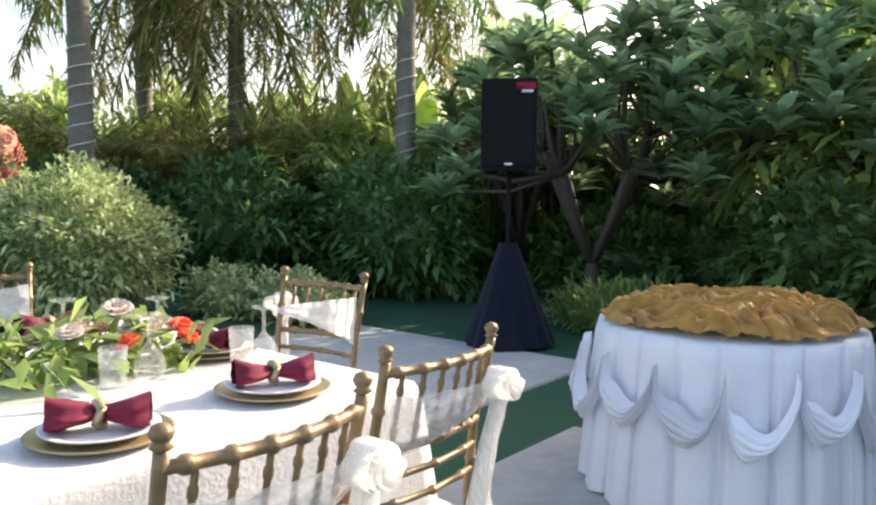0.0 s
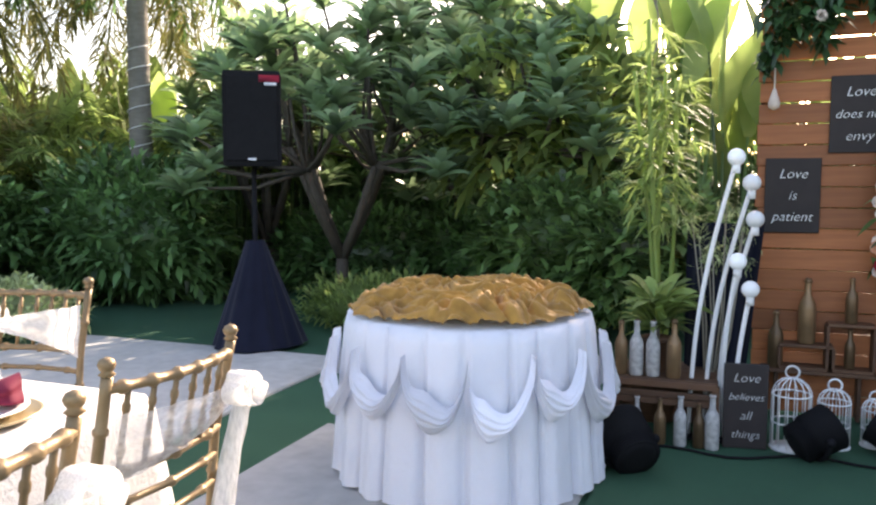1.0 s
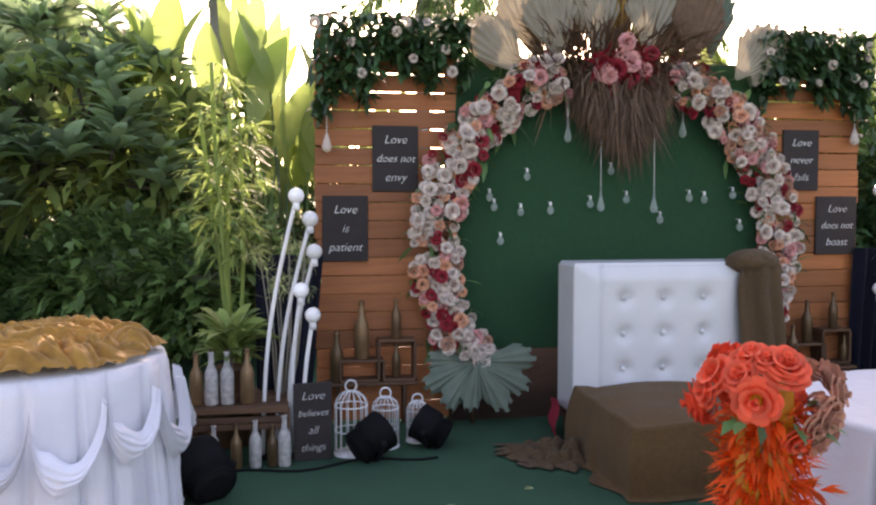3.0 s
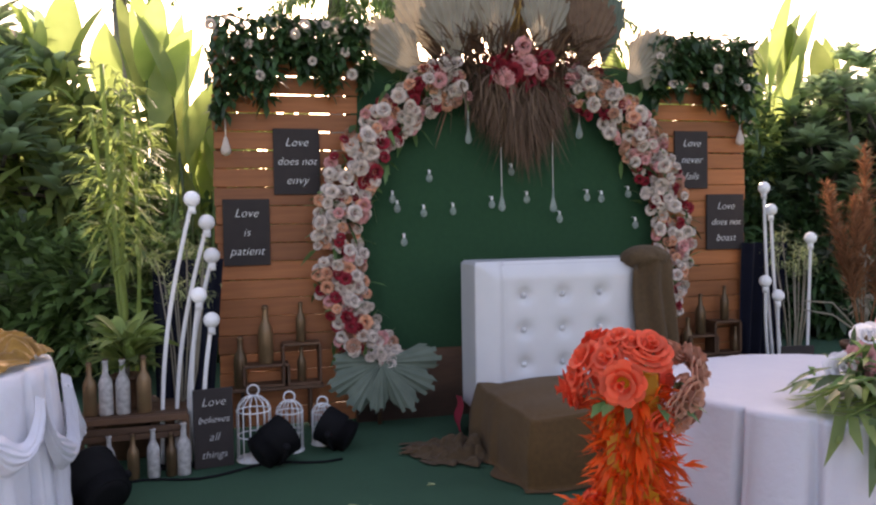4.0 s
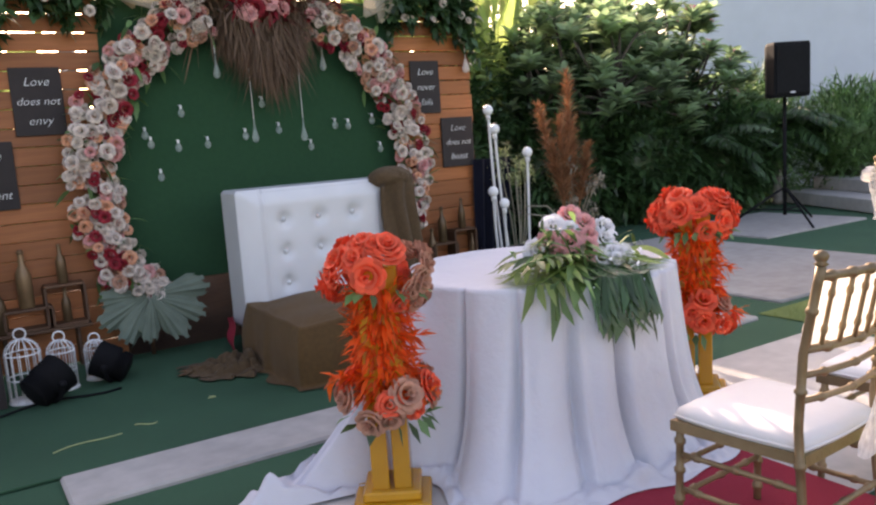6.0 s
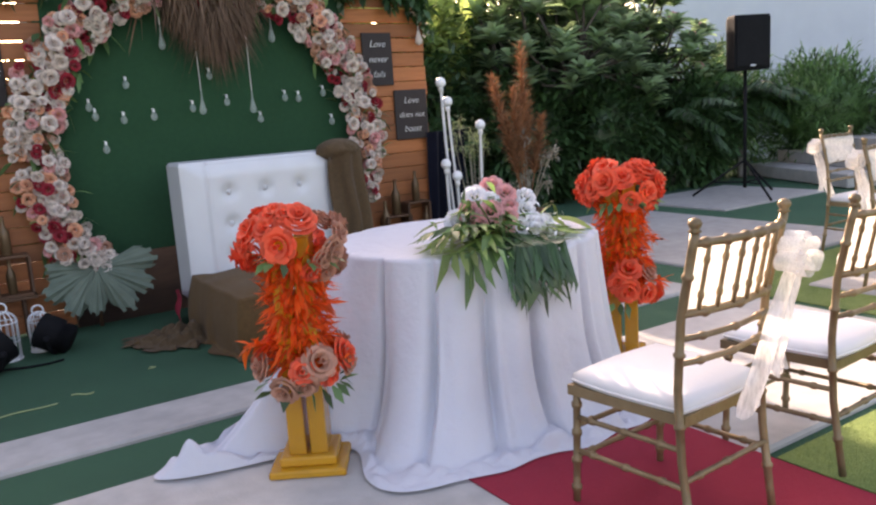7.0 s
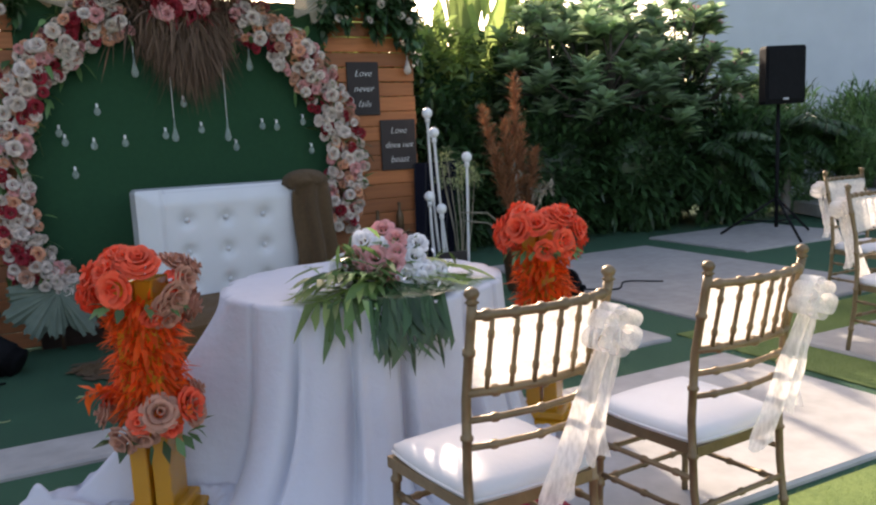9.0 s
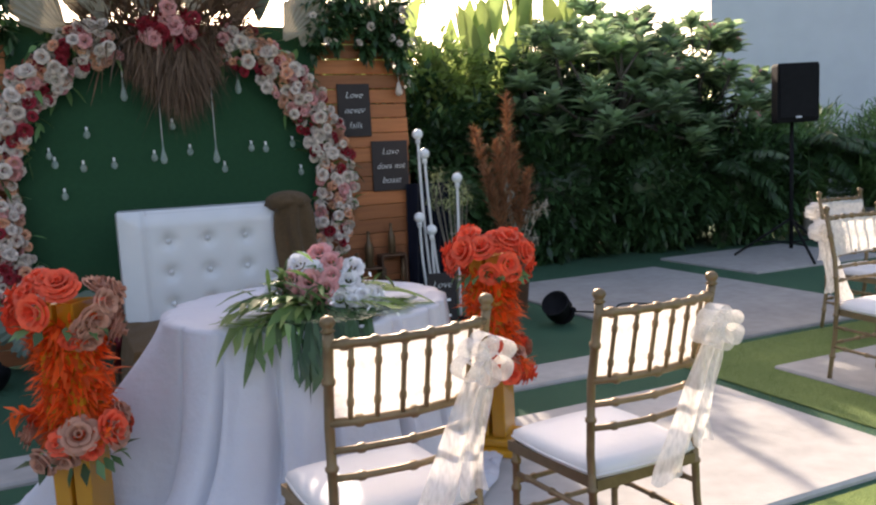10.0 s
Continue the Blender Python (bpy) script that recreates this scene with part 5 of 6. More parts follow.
# ---- crates and bottles ----
def bottle(at, h, mat, label, rz=0.0, lean=0.0, group="decorated bottles"):
    root = thing("bottle", label, "bottle", group=group)
    root.matrix_basis = pose(*at, 0, lean, rz)
    r = h * 0.125
    part("body", Geo().lathe([(r * 0.9, 0), (r, h * 0.02), (r, h * 0.55), (r * 0.86, h * 0.63), (r * 0.42, h * 0.74), (r * 0.36, h * 0.93), (r * 0.36, h * 0.95)], n=14), mat, root)
    part("neck_ring", Geo().lathe([(r * 0.40, h * 0.93), (r * 0.48, h * 0.945), (r * 0.48, h * 0.965), (r * 0.38, h * 0.98)], n=12), mat, root)
    part("cork", Geo().lathe([(r * 0.32, h * 0.97), (r * 0.34, h * 1.0)], n=10), M_WOODDARK, root)


crate = thing("wooden_crate", "rough brown pallet-wood crate shelf beside the backdrop", "crate", (0.235, 4.0, 0.004))
for z in (0.285, 0.235, 0.20):
    part("slat", Geo().box((0, -0.13, z), (0.52, 0.018, 0.032), 0.003), M_WOODDARK, crate, smooth=False)
for y in (-0.09, 0.0, 0.09, 0.18):
    part("top_board", Geo().box((0, y, 0.30), (0.52, 0.08, 0.018), 0.003), M_WOODDARK, crate, smooth=False)
for x in (-0.25, 0.25):
    for y in (-0.115, 0.20):
        part("post", Geo().box((x, y, 0.145), (0.035, 0.035, 0.29), 0.003), M_WOODDARK, crate, smooth=False)
part("back_board", Geo().box((0, 0.215, 0.15), (0.52, 0.014, 0.28), 0.003), M_WOODDARK, crate, smooth=False)
for x, m, h in ((0.03, M_BOTTLE, 0.27), (0.105, M_BOTTLEW, 0.28), (0.185, M_BOTTLEW, 0.28), (0.285, M_BOTTLE, 0.29)):
    bottle((x, 3.93, 0.313), h, m, "painted bottle standing on the wooden crate")
for x, m, h in ((0.125, M_BOTTLEW, 0.23), (0.235, M_BOTTLE, 0.23), (0.33, M_BOTTLEW, 0.25), (0.415, M_BOTTLE, 0.22), (0.475, M_BOTTLEW, 0.27)):
    bottle((x, 3.83, 0.004), h, m, "painted bottle standing before the crate")


def wall_box(x, z, w, h):
    root = thing("wall_box", "open wooden frame shelf fixed to the planks", "shelf", (x, YB - 0.08, z))
    for dz in (0, h):
        part("board", Geo().box((0, 0, dz), (w, 0.12, 0.016), 0.002), M_WOODDARK, root, smooth=False)
    for dx in (-w / 2, w / 2):
        part("side", Geo().box((dx, 0, h / 2), (0.016, 0.12, h - 0.016), 0.002), M_WOODDARK, root, smooth=False)


for x, z, w, h in ((0.92, 0.29, 0.26, 0.12), (1.13, 0.29, 0.22, 0.24), (3.88, 0.30, 0.22, 0.13), (4.07, 0.30, 0.2, 0.22)):
    wall_box(x, z, w, h)
for sh in (0, 1):
    x0, x1 = ((0.70, 1.26), (3.76, 4.22))[sh]
    root = thing("wall_shelf", "dark wooden ledge along the planks", "shelf", ((x0 + x1) / 2, YB - 0.08, 0.27))
    part("board", Geo().box((0, 0, 0), (x1 - x0, 0.13, 0.02), 0.003), M_WOODDARK, root, smooth=False)
    for dx in (-0.2, 0.2):
        part("bracket", Geo().box((dx, 0.02, -0.13), (0.02, 0.1, 0.24), 0.003), M_WOODDARK, root, smooth=False)
for x, z, h in ((0.77, 0.28, 0.31), (0.92, 0.42, 0.35), (1.13, 0.54, 0.24), (1.13, 0.30, 0.21), (3.78, 0.28, 0.28), (3.88, 0.44, 0.28), (4.07, 0.53, 0.24), (4.16, 0.28, 0.2)):
    bottle((x, YB - 0.09, z), h, M_BOTTLE, "bronze-painted bottle on the panel's shelf", group="bottles on the panels")


# ---- bird cages and stage lights ----
def bird_cage(x, y, h, r):
    root = thing("bird_cage", "white wire bird cage ornament on the carpet", "bird cage", (x, y, 0.004), group="bird cages")
    body = h * 0.66
    for k in range(14):
        a = 2 * math.pi * k / 14
        c, s = math.cos(a), math.sin(a)
        pts = [(r * c, r * s, 0.0), (r * c, r * s, body)] + [(r * math.cos(q) * c, r * math.cos(q) * s, body + r * 0.9 * math.sin(q)) for q in np.linspace(0.2, 1.5, 6)]
        part("wire", Geo().tube(pts, 0.0028, 5), M_WHITE, root)
    for z in (0.005, body * 0.5, body):
        ring = [(r * math.cos(a), r * math.sin(a), z) for a in np.linspace(0, 2 * math.pi, 25)]
        part("hoop", Geo().tube(ring, 0.004 if z > 0.01 else 0.008, 6, False), M_WHITE, root)
    part("floor_plate", Geo().lathe([(r * 0.98, 0.0), (r * 0.98, 0.012)], n=20), M_WHITE, root)
    part("finial", Geo().tube([(0.03 * math.cos(a), 0, h - 0.03 + 0.03 * math.sin(a)) for a in np.linspace(0, 2 * math.pi, 17)], 0.005, 6, False), M_WHITE, root)


bird_cage(0.825, 3.98, 0.40, 0.088)
bird_cage(1.02, 4.08, 0.33, 0.072)
bird_cage(1.21, 4.16, 0.27, 0.06)


def par_light(x, y, r, rz, tilt=25):
    root = thing("stage_light", "black round stage spotlight lying on the carpet", "spotlight", (x, y, 0.004), rz, group="floor spotlights")
    m = Matrix.Rotation(radians(90 - tilt), 3, "X")
    part("housing", Geo().lathe([(r * 0.45, -r * 0.95), (r * 0.7, -r * 0.9), (r * 0.74, -r * 0.3), (r * 0.95, -r * 0.22), (r * 0.97, r * 0.7), (r * 1.0, r * 0.72), (r * 1.0, r * 0.82), (r * 0.85, r * 0.82), (r * 0.8, r * 0.5)], (0, 0, r), 20, m), M_BLACK, root)
    part("bracket", Geo().tube([(-r * 1.08, 0, r)] + [(-r * 1.08 * math.cos(a), 0, r - r * 0.98 * math.sin(a)) for a in np.linspace(0.1, math.pi - 0.1, 12)] + [(r * 1.08, 0, r)], 0.012, 6), M_BLACK, root)
    for s in (-1, 1):
        part("knob", Geo().ball((s * r * 1.1, 0, r), 0.022, 8), M_BLACK, root)
    g = Geo()
    for k in range(5):
        g.lathe([(r * 0.72, -r * (0.42 + 0.1 * k)), (r * 0.86, -r * (0.42 + 0.1 * k) - 0.004), (r * 0.72, -r * (0.42 + 0.1 * k) - 0.008)], (0, 0, r), 20, m)
    part("cooling_fin", g, M_BLACK, root)


par_light(0.13, 3.42, 0.125, 215)
par_light(0.92, 3.86, 0.112, 118)
par_light(1.27, 4.04, 0.105, 240)
par_light(5.02, 3.62, 0.105, -60, 40)
cable = thing("power_cable", "black power cable snaking over the carpet", "cable")
part("cable", Geo().tube([(0.1 + 0.09 * i, 3.70 + 0.05 * math.sin(i * 0.9) + 0.012 * i, 0.012) for i in range(14)], 0.007, 6), M_BLACK, cable)
part("cable", Geo().tube([(5.1 + 0.06 * i, 3.75 + 0.10 * math.sin(i * 0.7), 0.020) for i in range(16)], 0.006, 6), M_BLACK, cable)


def twig_bunch(x, y, z, seed):
    """Dry pale twigs with tufted ends behind the stalk lamps."""
    root = thing("twig_bunch", "bunch of dry pale twigs with frayed white tips", "dried twigs", (x, y, 0.004))
    rr, nr, bits = random.Random(seed), np.random.default_rng(seed), []
    for k in range(9):
        a = rr.uniform(0, 6.28)
        tip = Vector((0.15 * math.cos(a), 0.08 * math.sin(a), z + rr.uniform(-0.22, 0.10)))
        part("twig", Geo().tube([(0, 0, 0), tip * 0.55 + Vector((0.02, 0, 0)), tip], [0.006, 0.005, 0.003], 5), M_FANDRY, root)
        n = 60
        bits.append(leaves(nr, np.array(tip)[None] + nr.normal(0, 0.03, (n, 3)), nr.normal(0, 1, (n, 3)) + np.array([0, 0, 0.6]), nr.uniform(0.03, 0.08, n), np.full(n, 0.006), 0.2, 2))
    v, t = join_arrays(bits)
    tagged(part("tuft", tri_mesh("tuft", v, t, M_LEAF_PALE), None, root), kind="stuff")


twig_bunch(0.44, 4.14, 1.02, 71)
twig_bunch(4.55, 4.42, 1.02, 72)


# ---- potted plants and pampas beside the backdrop ----
def pot(root, r, h):
    part("pot", Geo().lathe([(r * 0.72, 0), (r * 0.76, 0.01), (r, h * 0.88), (r * 1.07, h * 0.9), (r * 1.07, h), (r * 0.95, h), (r * 0.9, h * 0.9)], n=20), M_WOODDARK, root)


bam = thing("bamboo_plant", "slender bamboo with feathery light green leaves in pot", "plant", (0.17, 4.28, 0.0))
pot(bam, 0.15, 0.30)
nr = np.random.default_rng(21)
rr = random.Random(21)
base, direc = [], []
for k in range(4):
    a = k * 2.4
    tip = Vector((0.11 * math.cos(a) - 0.05, 0.09 * math.sin(a), rr.uniform(1.75, 2.15)))
    pts = [Vector((0.03 * math.cos(a), 0.03 * math.sin(a), 0.25)).lerp(tip, s) + Vector((0.03 * math.sin(3 * s + k), 0, 0)) for s in np.linspace(0, 1, 18)]
    part("cane", Geo().tube(pts, [0.011 if i % 3 else 0.014 for i in range(18)], 7), M_LEAF_LIME, bam)
    for i in range(44):
        s = rr.uniform(0.50, 1.0)
        q = pts[0].lerp(tip, s)
        b = rr.uniform(0, 6.28)
        reach = rr.uniform(0.02, 0.13) * (0.55 + 0.7 * s)
        o = Vector((math.cos(b), math.sin(b), rr.uniform(-0.2, 0.5)))
        for j in range(4):
            base.append(q + o * reach)
            direc.append(o * 0.8 + Vector((rr.uniform(-0.7, 0.7), rr.uniform(-0.7, 0.7), rr.uniform(-0.6, 0.3))))
base = np.array(base)
v, t = leaves(nr, base, np.array(direc), nr.uniform(0.08, 0.16, len(base)), nr.uniform(0.012, 0.02, len(base)), 0.3, 2)
part("foliage", tri_mesh("foliage", v, t, M_LEAF_LIME), None, bam)

dra = thing("dracaena_plant", "bushy dracaena with glossy strap leaves on crate", "plant", (0.19, 4.08, 0.313))
pot(dra, 0.085, 0.17)
n = 90
a = nr.uniform(0, 6.28, n)
base = np.stack([0.02 * np.cos(a), 0.02 * np.sin(a), nr.uniform(0.20, 0.36, n)], 1)
d = np.stack([np.cos(a), np.sin(a), nr.uniform(0.1, 1.9, n)], 1)
v, t = leaves(nr, base, d, nr.uniform(0.20, 0.32, n), nr.uniform(0.048, 0.072, n), 0.40, 5)
part("foliage", tri_mesh("foliage", v, t, M_LEAF_LIME), None, dra)
part("stem", Geo().tube([(0, 0, 0.14), (0, 0, 0.36)], 0.014), M_BARK, dra)

pam = thing("pampas_arrangement", "tall arrangement of rust and beige dried pampas", "flower arrangement", (5.0, 4.25, 0.0))
pot(pam, 0.14, 0.36)
for k, (dx, dy, h, w) in enumerate(((0.0, 0.0, 1.72, 0.06), (-0.28, 0.05, 1.46, 0.08), (-0.14, -0.05, 1.36, 0.08), (0.10, 0.08, 1.30, 0.07), (0.14, -0.08, 1.12, 0.07), (-0.24, -0.06, 1.14, 0.07))):
    stem = [Vector((0, 0, 0.3)).lerp(Vector((dx, dy, h)), s) for s in np.linspace(0, 1, 8)]
    part("stem", Geo().tube(stem, 0.006, 5), M_PAMPAS, pam)
    n = 620
    s = nr.uniform(0.42, 1.0, n)
    c = np.array([0, 0, 0.3]) + s[:, None] * np.array([dx, dy, h - 0.3])
    aa = nr.uniform(0, 6.28, n)
    d = np.stack([np.cos(aa) * 0.6, np.sin(aa) * 0.6, nr.normal(0.9, 0.35, n)], 1)
    v, t = leaves(nr, c, d, nr.uniform(0.08, 0.26, n) * (1.2 - 0.75 * s), np.full(n, 0.007), 0.25, 3)
    part("plume", tri_mesh("plume", v, t, M_PAMPAS), None, pam)
for k in range(9):
    b = nr.uniform(0, 6.28)
    tip = Vector((0.12 + 0.16 * math.cos(b), 0.12 * math.sin(b), nr.uniform(0.55, 1.05)))
    part("twig", Geo().tube([(0, 0, 0.3), tip * 0.6 + Vector((0.03, 0, 0.2)), tip], [0.007, 0.005, 0.003], 5), M_FANDRY, pam)
    n = 40
    d = nr.normal(0, 1, (n, 3))
    v, t = leaves(nr, np.array(tip)[None] + nr.normal(0, 0.03, (n, 3)), d, nr.uniform(0.04, 0.08, n), np.full(n, 0.018), 0.2, 2)
    part("seed_head", tri_mesh("seed_head", v, t, M_FANDRY), None, pam)
for sg in (-1, 1):
    part("twig", Geo().tube([(0, 0, 0.4), (-0.35, -0.1, 0.62 + 0.04 * sg), (-0.62, -0.15, 0.66 + 0.03 * sg)], [0.008, 0.006, 0.004], 5), M_FANDRY, pam)


# ---- amber flower stands ----
def flower_stand(x, y, rz, seed, top=0.84, leafy=True, label="amber acrylic pedestal covered in orange roses and leaves", dusty=True):
    root = thing("flower_stand", label, "flower stand", (x, y, 0.012), rz)
    rr = random.Random(seed)
    nr = np.random.default_rng(seed)
    base = part("base_plate", Geo().box((0, 0, 0.014), (0.27, 0.27, 0.028), 0.006), M_AMBER, root, smooth=False)
    part("base_step", Geo().box((0, 0, 0.045), (0.20, 0.20, 0.034), 0.006), M_AMBER, root, smooth=False)
    for s in (-1, 1):
        part("column_panel", Geo().box((0.038 * s, 0.0, top / 2 + 0.03), (0.060, 0.135, top - 0.06), 0.004) if leafy else Geo().tube([(0.02 * s, 0, 0.05), (0.02 * s, 0, top)], 0.012), M_AMBER if leafy else M_BLACK, root, smooth=False)
    n = 1500 if leafy else 60
    z = nr.uniform(0.38 if leafy else top - 0.15, top - 0.06, n)
    a = nr.uniform(0, 6.28, n)
    r = 0.045 + 0.05 * nr.random(n)
    b = np.stack([r * np.cos(a), r * np.sin(a), z], 1)
    d = np.stack([np.cos(a), np.sin(a), nr.normal(-0.2, 0.9, n)], 1)
    v, t = leaves(nr, b, d, nr.uniform(0.035, 0.085, n), nr.uniform(0.010, 0.022, n), 0.15, 2)
    part("foliage", tri_mesh("foliage", v, t, M_LEAF_O), None, root, "orange artificial leaves")
    for k in range(5 if leafy else 0):
        n = 30
        d0 = Vector((math.cos(k * 2.2 - 0.8), math.sin(k * 2.2 - 0.8), 0.1))
        s = nr.random(n)
        b = np.array([0, 0, top - 0.24 - 0.07 * k])[None] + s[:, None] * np.array(d0)[None] * 0.20
        v, t = leaves(nr, b, nr.normal(0, 0.6, (n, 3)) + np.array(d0), nr.uniform(0.045, 0.08, n), np.full(n, 0.02), 0.2, 2)
        part("leaf_sprig", tri_mesh("leaf_sprig", v, t, M_LEAF_O), None, root)
    for zc, cnt, spread, mix in ((top + 0.0, 32, 0.15, "oooooo"), (0.405, 17 if leafy else 0, 0.150, "oooooodd")):
        for k in range(cnt):
            a, e = k * 2.4 + rr.uniform(-0.3, 0.3), rr.uniform(-0.75, 1.0) if zc > 0.5 else rr.uniform(-0.6, 0.7)
            d = Vector((math.cos(a) * math.cos(e), math.sin(a) * math.cos(e), math.sin(e)))
            kind = rr.choice(mix)
            if dusty and zc > 0.5 and math.cos(a) > 0.6:
                kind = "d"
            put_rose(kind, (d.x * spread * (1.08 if zc > 0.5 else 1.0), d.y * spread * 0.88, zc + d.z * 0.105 - 0.035 + rr.uniform(-0.02, 0.03)), d, rr.uniform(0.070, 0.115), root, rr)
    n = 40
    a = nr.uniform(0, 6.28, n)
    b = np.stack([0.13 * np.cos(a), 0.13 * np.sin(a), nr.choice([0.31 if leafy else top - 0.1, top - 0.07], n)], 1)
    v, t = leaves(nr, b, np.stack([np.cos(a), np.sin(a), nr.normal(-0.3, 0.5, n)], 1), nr.uniform(0.05, 0.08, n), np.full(n, 0.034), 0.2, 2)
    part("green_leaves", tri_mesh("green_leaves", v, t, M_LEAF_DARK), None, root)


flower_stand(1.785, 1.645, -32, 2)
flower_stand(3.415, 1.665, -48, 3, dusty=False)
flower_stand(-3.2, 1.33, 20, 4, 1.44, False, "tall pedestal topped with orange roses behind the guest table")


# ---- spray of flowers on the couple's table ----
def on_table(q):
    """Keeps a leaf's point above the tabletop while it lies over it."""
    dx, dy = q[0] + 2.69 - TC[0], q[1] + 1.66 - TC[1]
    rad = math.hypot(dx, dy)
    if rad < 0.585:
        return (q[0], q[1], max(q[2], 0.014 + 0.03 * abs(nz(q[0] * 9, q[1] * 9))))
    fall = min(1.0, max(0.0, -q[2] / 0.69))
    clear = 0.615 + 0.10 * fall + 0.16 * bump(math.atan2(dy, dx), 206, 26) * fall ** 1.2
    if q[2] < 0.02 and rad < clear:
        return (q[0] + dx * (clear / rad - 1), q[1] + dy * (clear / rad - 1), q[2])
    return tuple(q)


spray = thing("table_spray", "spray of white, pink and blush flowers with palm leaves on table", "flower arrangement", (2.69, 1.66, 0.705))
rr = random.Random(31)
VIEW = Vector((-0.42, -0.82, 0.40)).normalized()
VS = VIEW.cross(Vector((0, 0, 1))).normalized()
VU = VS.cross(VIEW).normalized()
for k in range(20):
    a = k * 2.4
    r = 0.150 * math.sqrt((k + 0.5) / 20)
    p = Vector((0, 0, 0.055)) - VS * (r * 1.15 * math.cos(a)) + VU * (r * 1.0 * math.sin(a)) + VIEW * (0.10 - 2.2 * r * r)
    kind = rr.choice("ppllv")
    put_rose("p" if kind == "p" else "v", p, VIEW + (p - Vector((0, 0, 0.05))) * 2.5, rr.uniform(0.064, 0.108), spray, rr, "flower")
for k in range(12):
    a = k * 2.4
    p = Vector((0.12 + 0.075 * math.cos(a), -0.14 + 0.03 * math.sin(2 * a), 0.0 + 0.075 * math.sin(a)))
    put_rose("v", p, (-0.2, -1, 0.5), rr.uniform(0.045, 0.062), spray, rr, "flower")
n = 420
b = np.array([0.10, -0.16, -0.04])[None] + nr.normal(0, 0.055, (n, 3))
v, t = leaves(nr, b, nr.normal(0, 1, (n, 3)) + np.array([-0.3, -0.6, 0.3]), nr.uniform(0.02, 0.036, n), np.full(n, 0.014), 0.1, 2)
tagged(part("filler_flower", tri_mesh("filler_flower", v, t, M_WHITE), None, spray), kind="stuff")
n = 280
b = np.array([-0.02, -0.02, 0.05])[None] + nr.normal(0, 0.07, (n, 3)) * np.array([1.3, 0.8, 0.6])
v, t = leaves(nr, b, nr.normal(0, 1, (n, 3)) + np.array([-0.3, -0.5, 0.6]), nr.uniform(0.11, 0.22, n), np.full(n, 0.022), 0.3, 3)
v = np.array([on_table(q) for q in v])
part("foliage", tri_mesh("foliage", v, t, M_LEAF_MID), None, spray)


def palm_leaf(root, c, d, ln, mat, seed, pairs=8, w=0.03, droop=1.0):
    """A split leaf: a rib with fingers down both sides."""
    nr = np.random.default_rng(seed)
    p, q = Vector(c), Vector(d).normalized()
    pts = []
    for i in range(9):
        pts.append(p.copy())
        p = p + q * ln / 8
        q = (q + Vector((0, 0, -0.20 * droop))).normalized()
    b, dd, ll = [], [], []
    for i in range(pairs):
        s = 0.18 + 0.8 * i / pairs
        j = min(7, int(s * 8))
        o = pts[j].lerp(pts[j + 1], s * 8 - j)
        t = (pts[j + 1] - pts[j]).normalized()
        sd = t.cross(Vector((0, 0.2, 1))).normalized()
        for sg in (-1, 1):
            b.append(o)
            dd.append(sd * sg + t * 0.8)
            ll.append(ln * 0.52 * math.sin(math.pi * (0.2 + 0.7 * s)))
    b.append(pts[-2])
    dd.append(pts[-1] - pts[-2])
    ll.append(ln * 0.3)
    leaf = part("palm_leaf", Geo().tube([on_table(q) for q in pts], 0.005, 5), mat, root)
    v, t = leaves(nr, np.array(b), np.array(dd), np.array(ll), np.full(len(b), w), 0.25, 3)
    v = np.array([on_table(q) for q in v])
    part("blade", tri_mesh("blade", v, t, mat), None, leaf)


FRONDS = [((-1, 0.1, 0.35), 0.36, M_LEAF_LIME), ((-1, -0.25, 0.15), 0.38, M_LEAF_LIME), ((-0.8, 0.5, 0.4), 0.34, M_LEAF_MID), ((-1, -0.5, 0.1), 0.36, M_LEAF_MID), ((-0.9, -0.15, 0.5), 0.33, M_LEAF_MID),
          ((-0.85, -0.85, 0.0), 0.30, M_LEAF_DEEP), ((-0.5, -1, 0.0), 0.31, M_LEAF_DEEP), ((-0.15, -1, 0.0), 0.31, M_LEAF_DEEP), ((0.25, -1, 0.05), 0.31, M_LEAF_DEEP), ((0.6, -0.9, 0.05), 0.30, M_LEAF_DEEP),
          ((1, -0.2, 0.2), 0.34, M_LEAF_LIME), ((1, 0.2, 0.25), 0.34, M_LEAF_LIME)]
for i, (d, ln, m) in enumerate(FRONDS):
    dark = m is M_LEAF_DEEP
    palm_leaf(spray, (-0.055, -0.12, 0.04), d, ln * (1.1 if dark else 1.0), m, 50 + i, pairs=8 if dark else 6, w=0.022 if dark else 0.028, droop=0.55 if d[2] > 0.12 else (1.25 if dark else 0.8))


def paddle(root, c, d, ln, w, mat, seed):
    nr = np.random.default_rng(seed)
    v, t = leaves(nr, np.array([c]), np.array([d]), np.array([ln]), np.array([w]), 0.5, 8, 0.2)
    part("broad_leaf", tri_mesh("broad_leaf", v, t, mat), None, root)


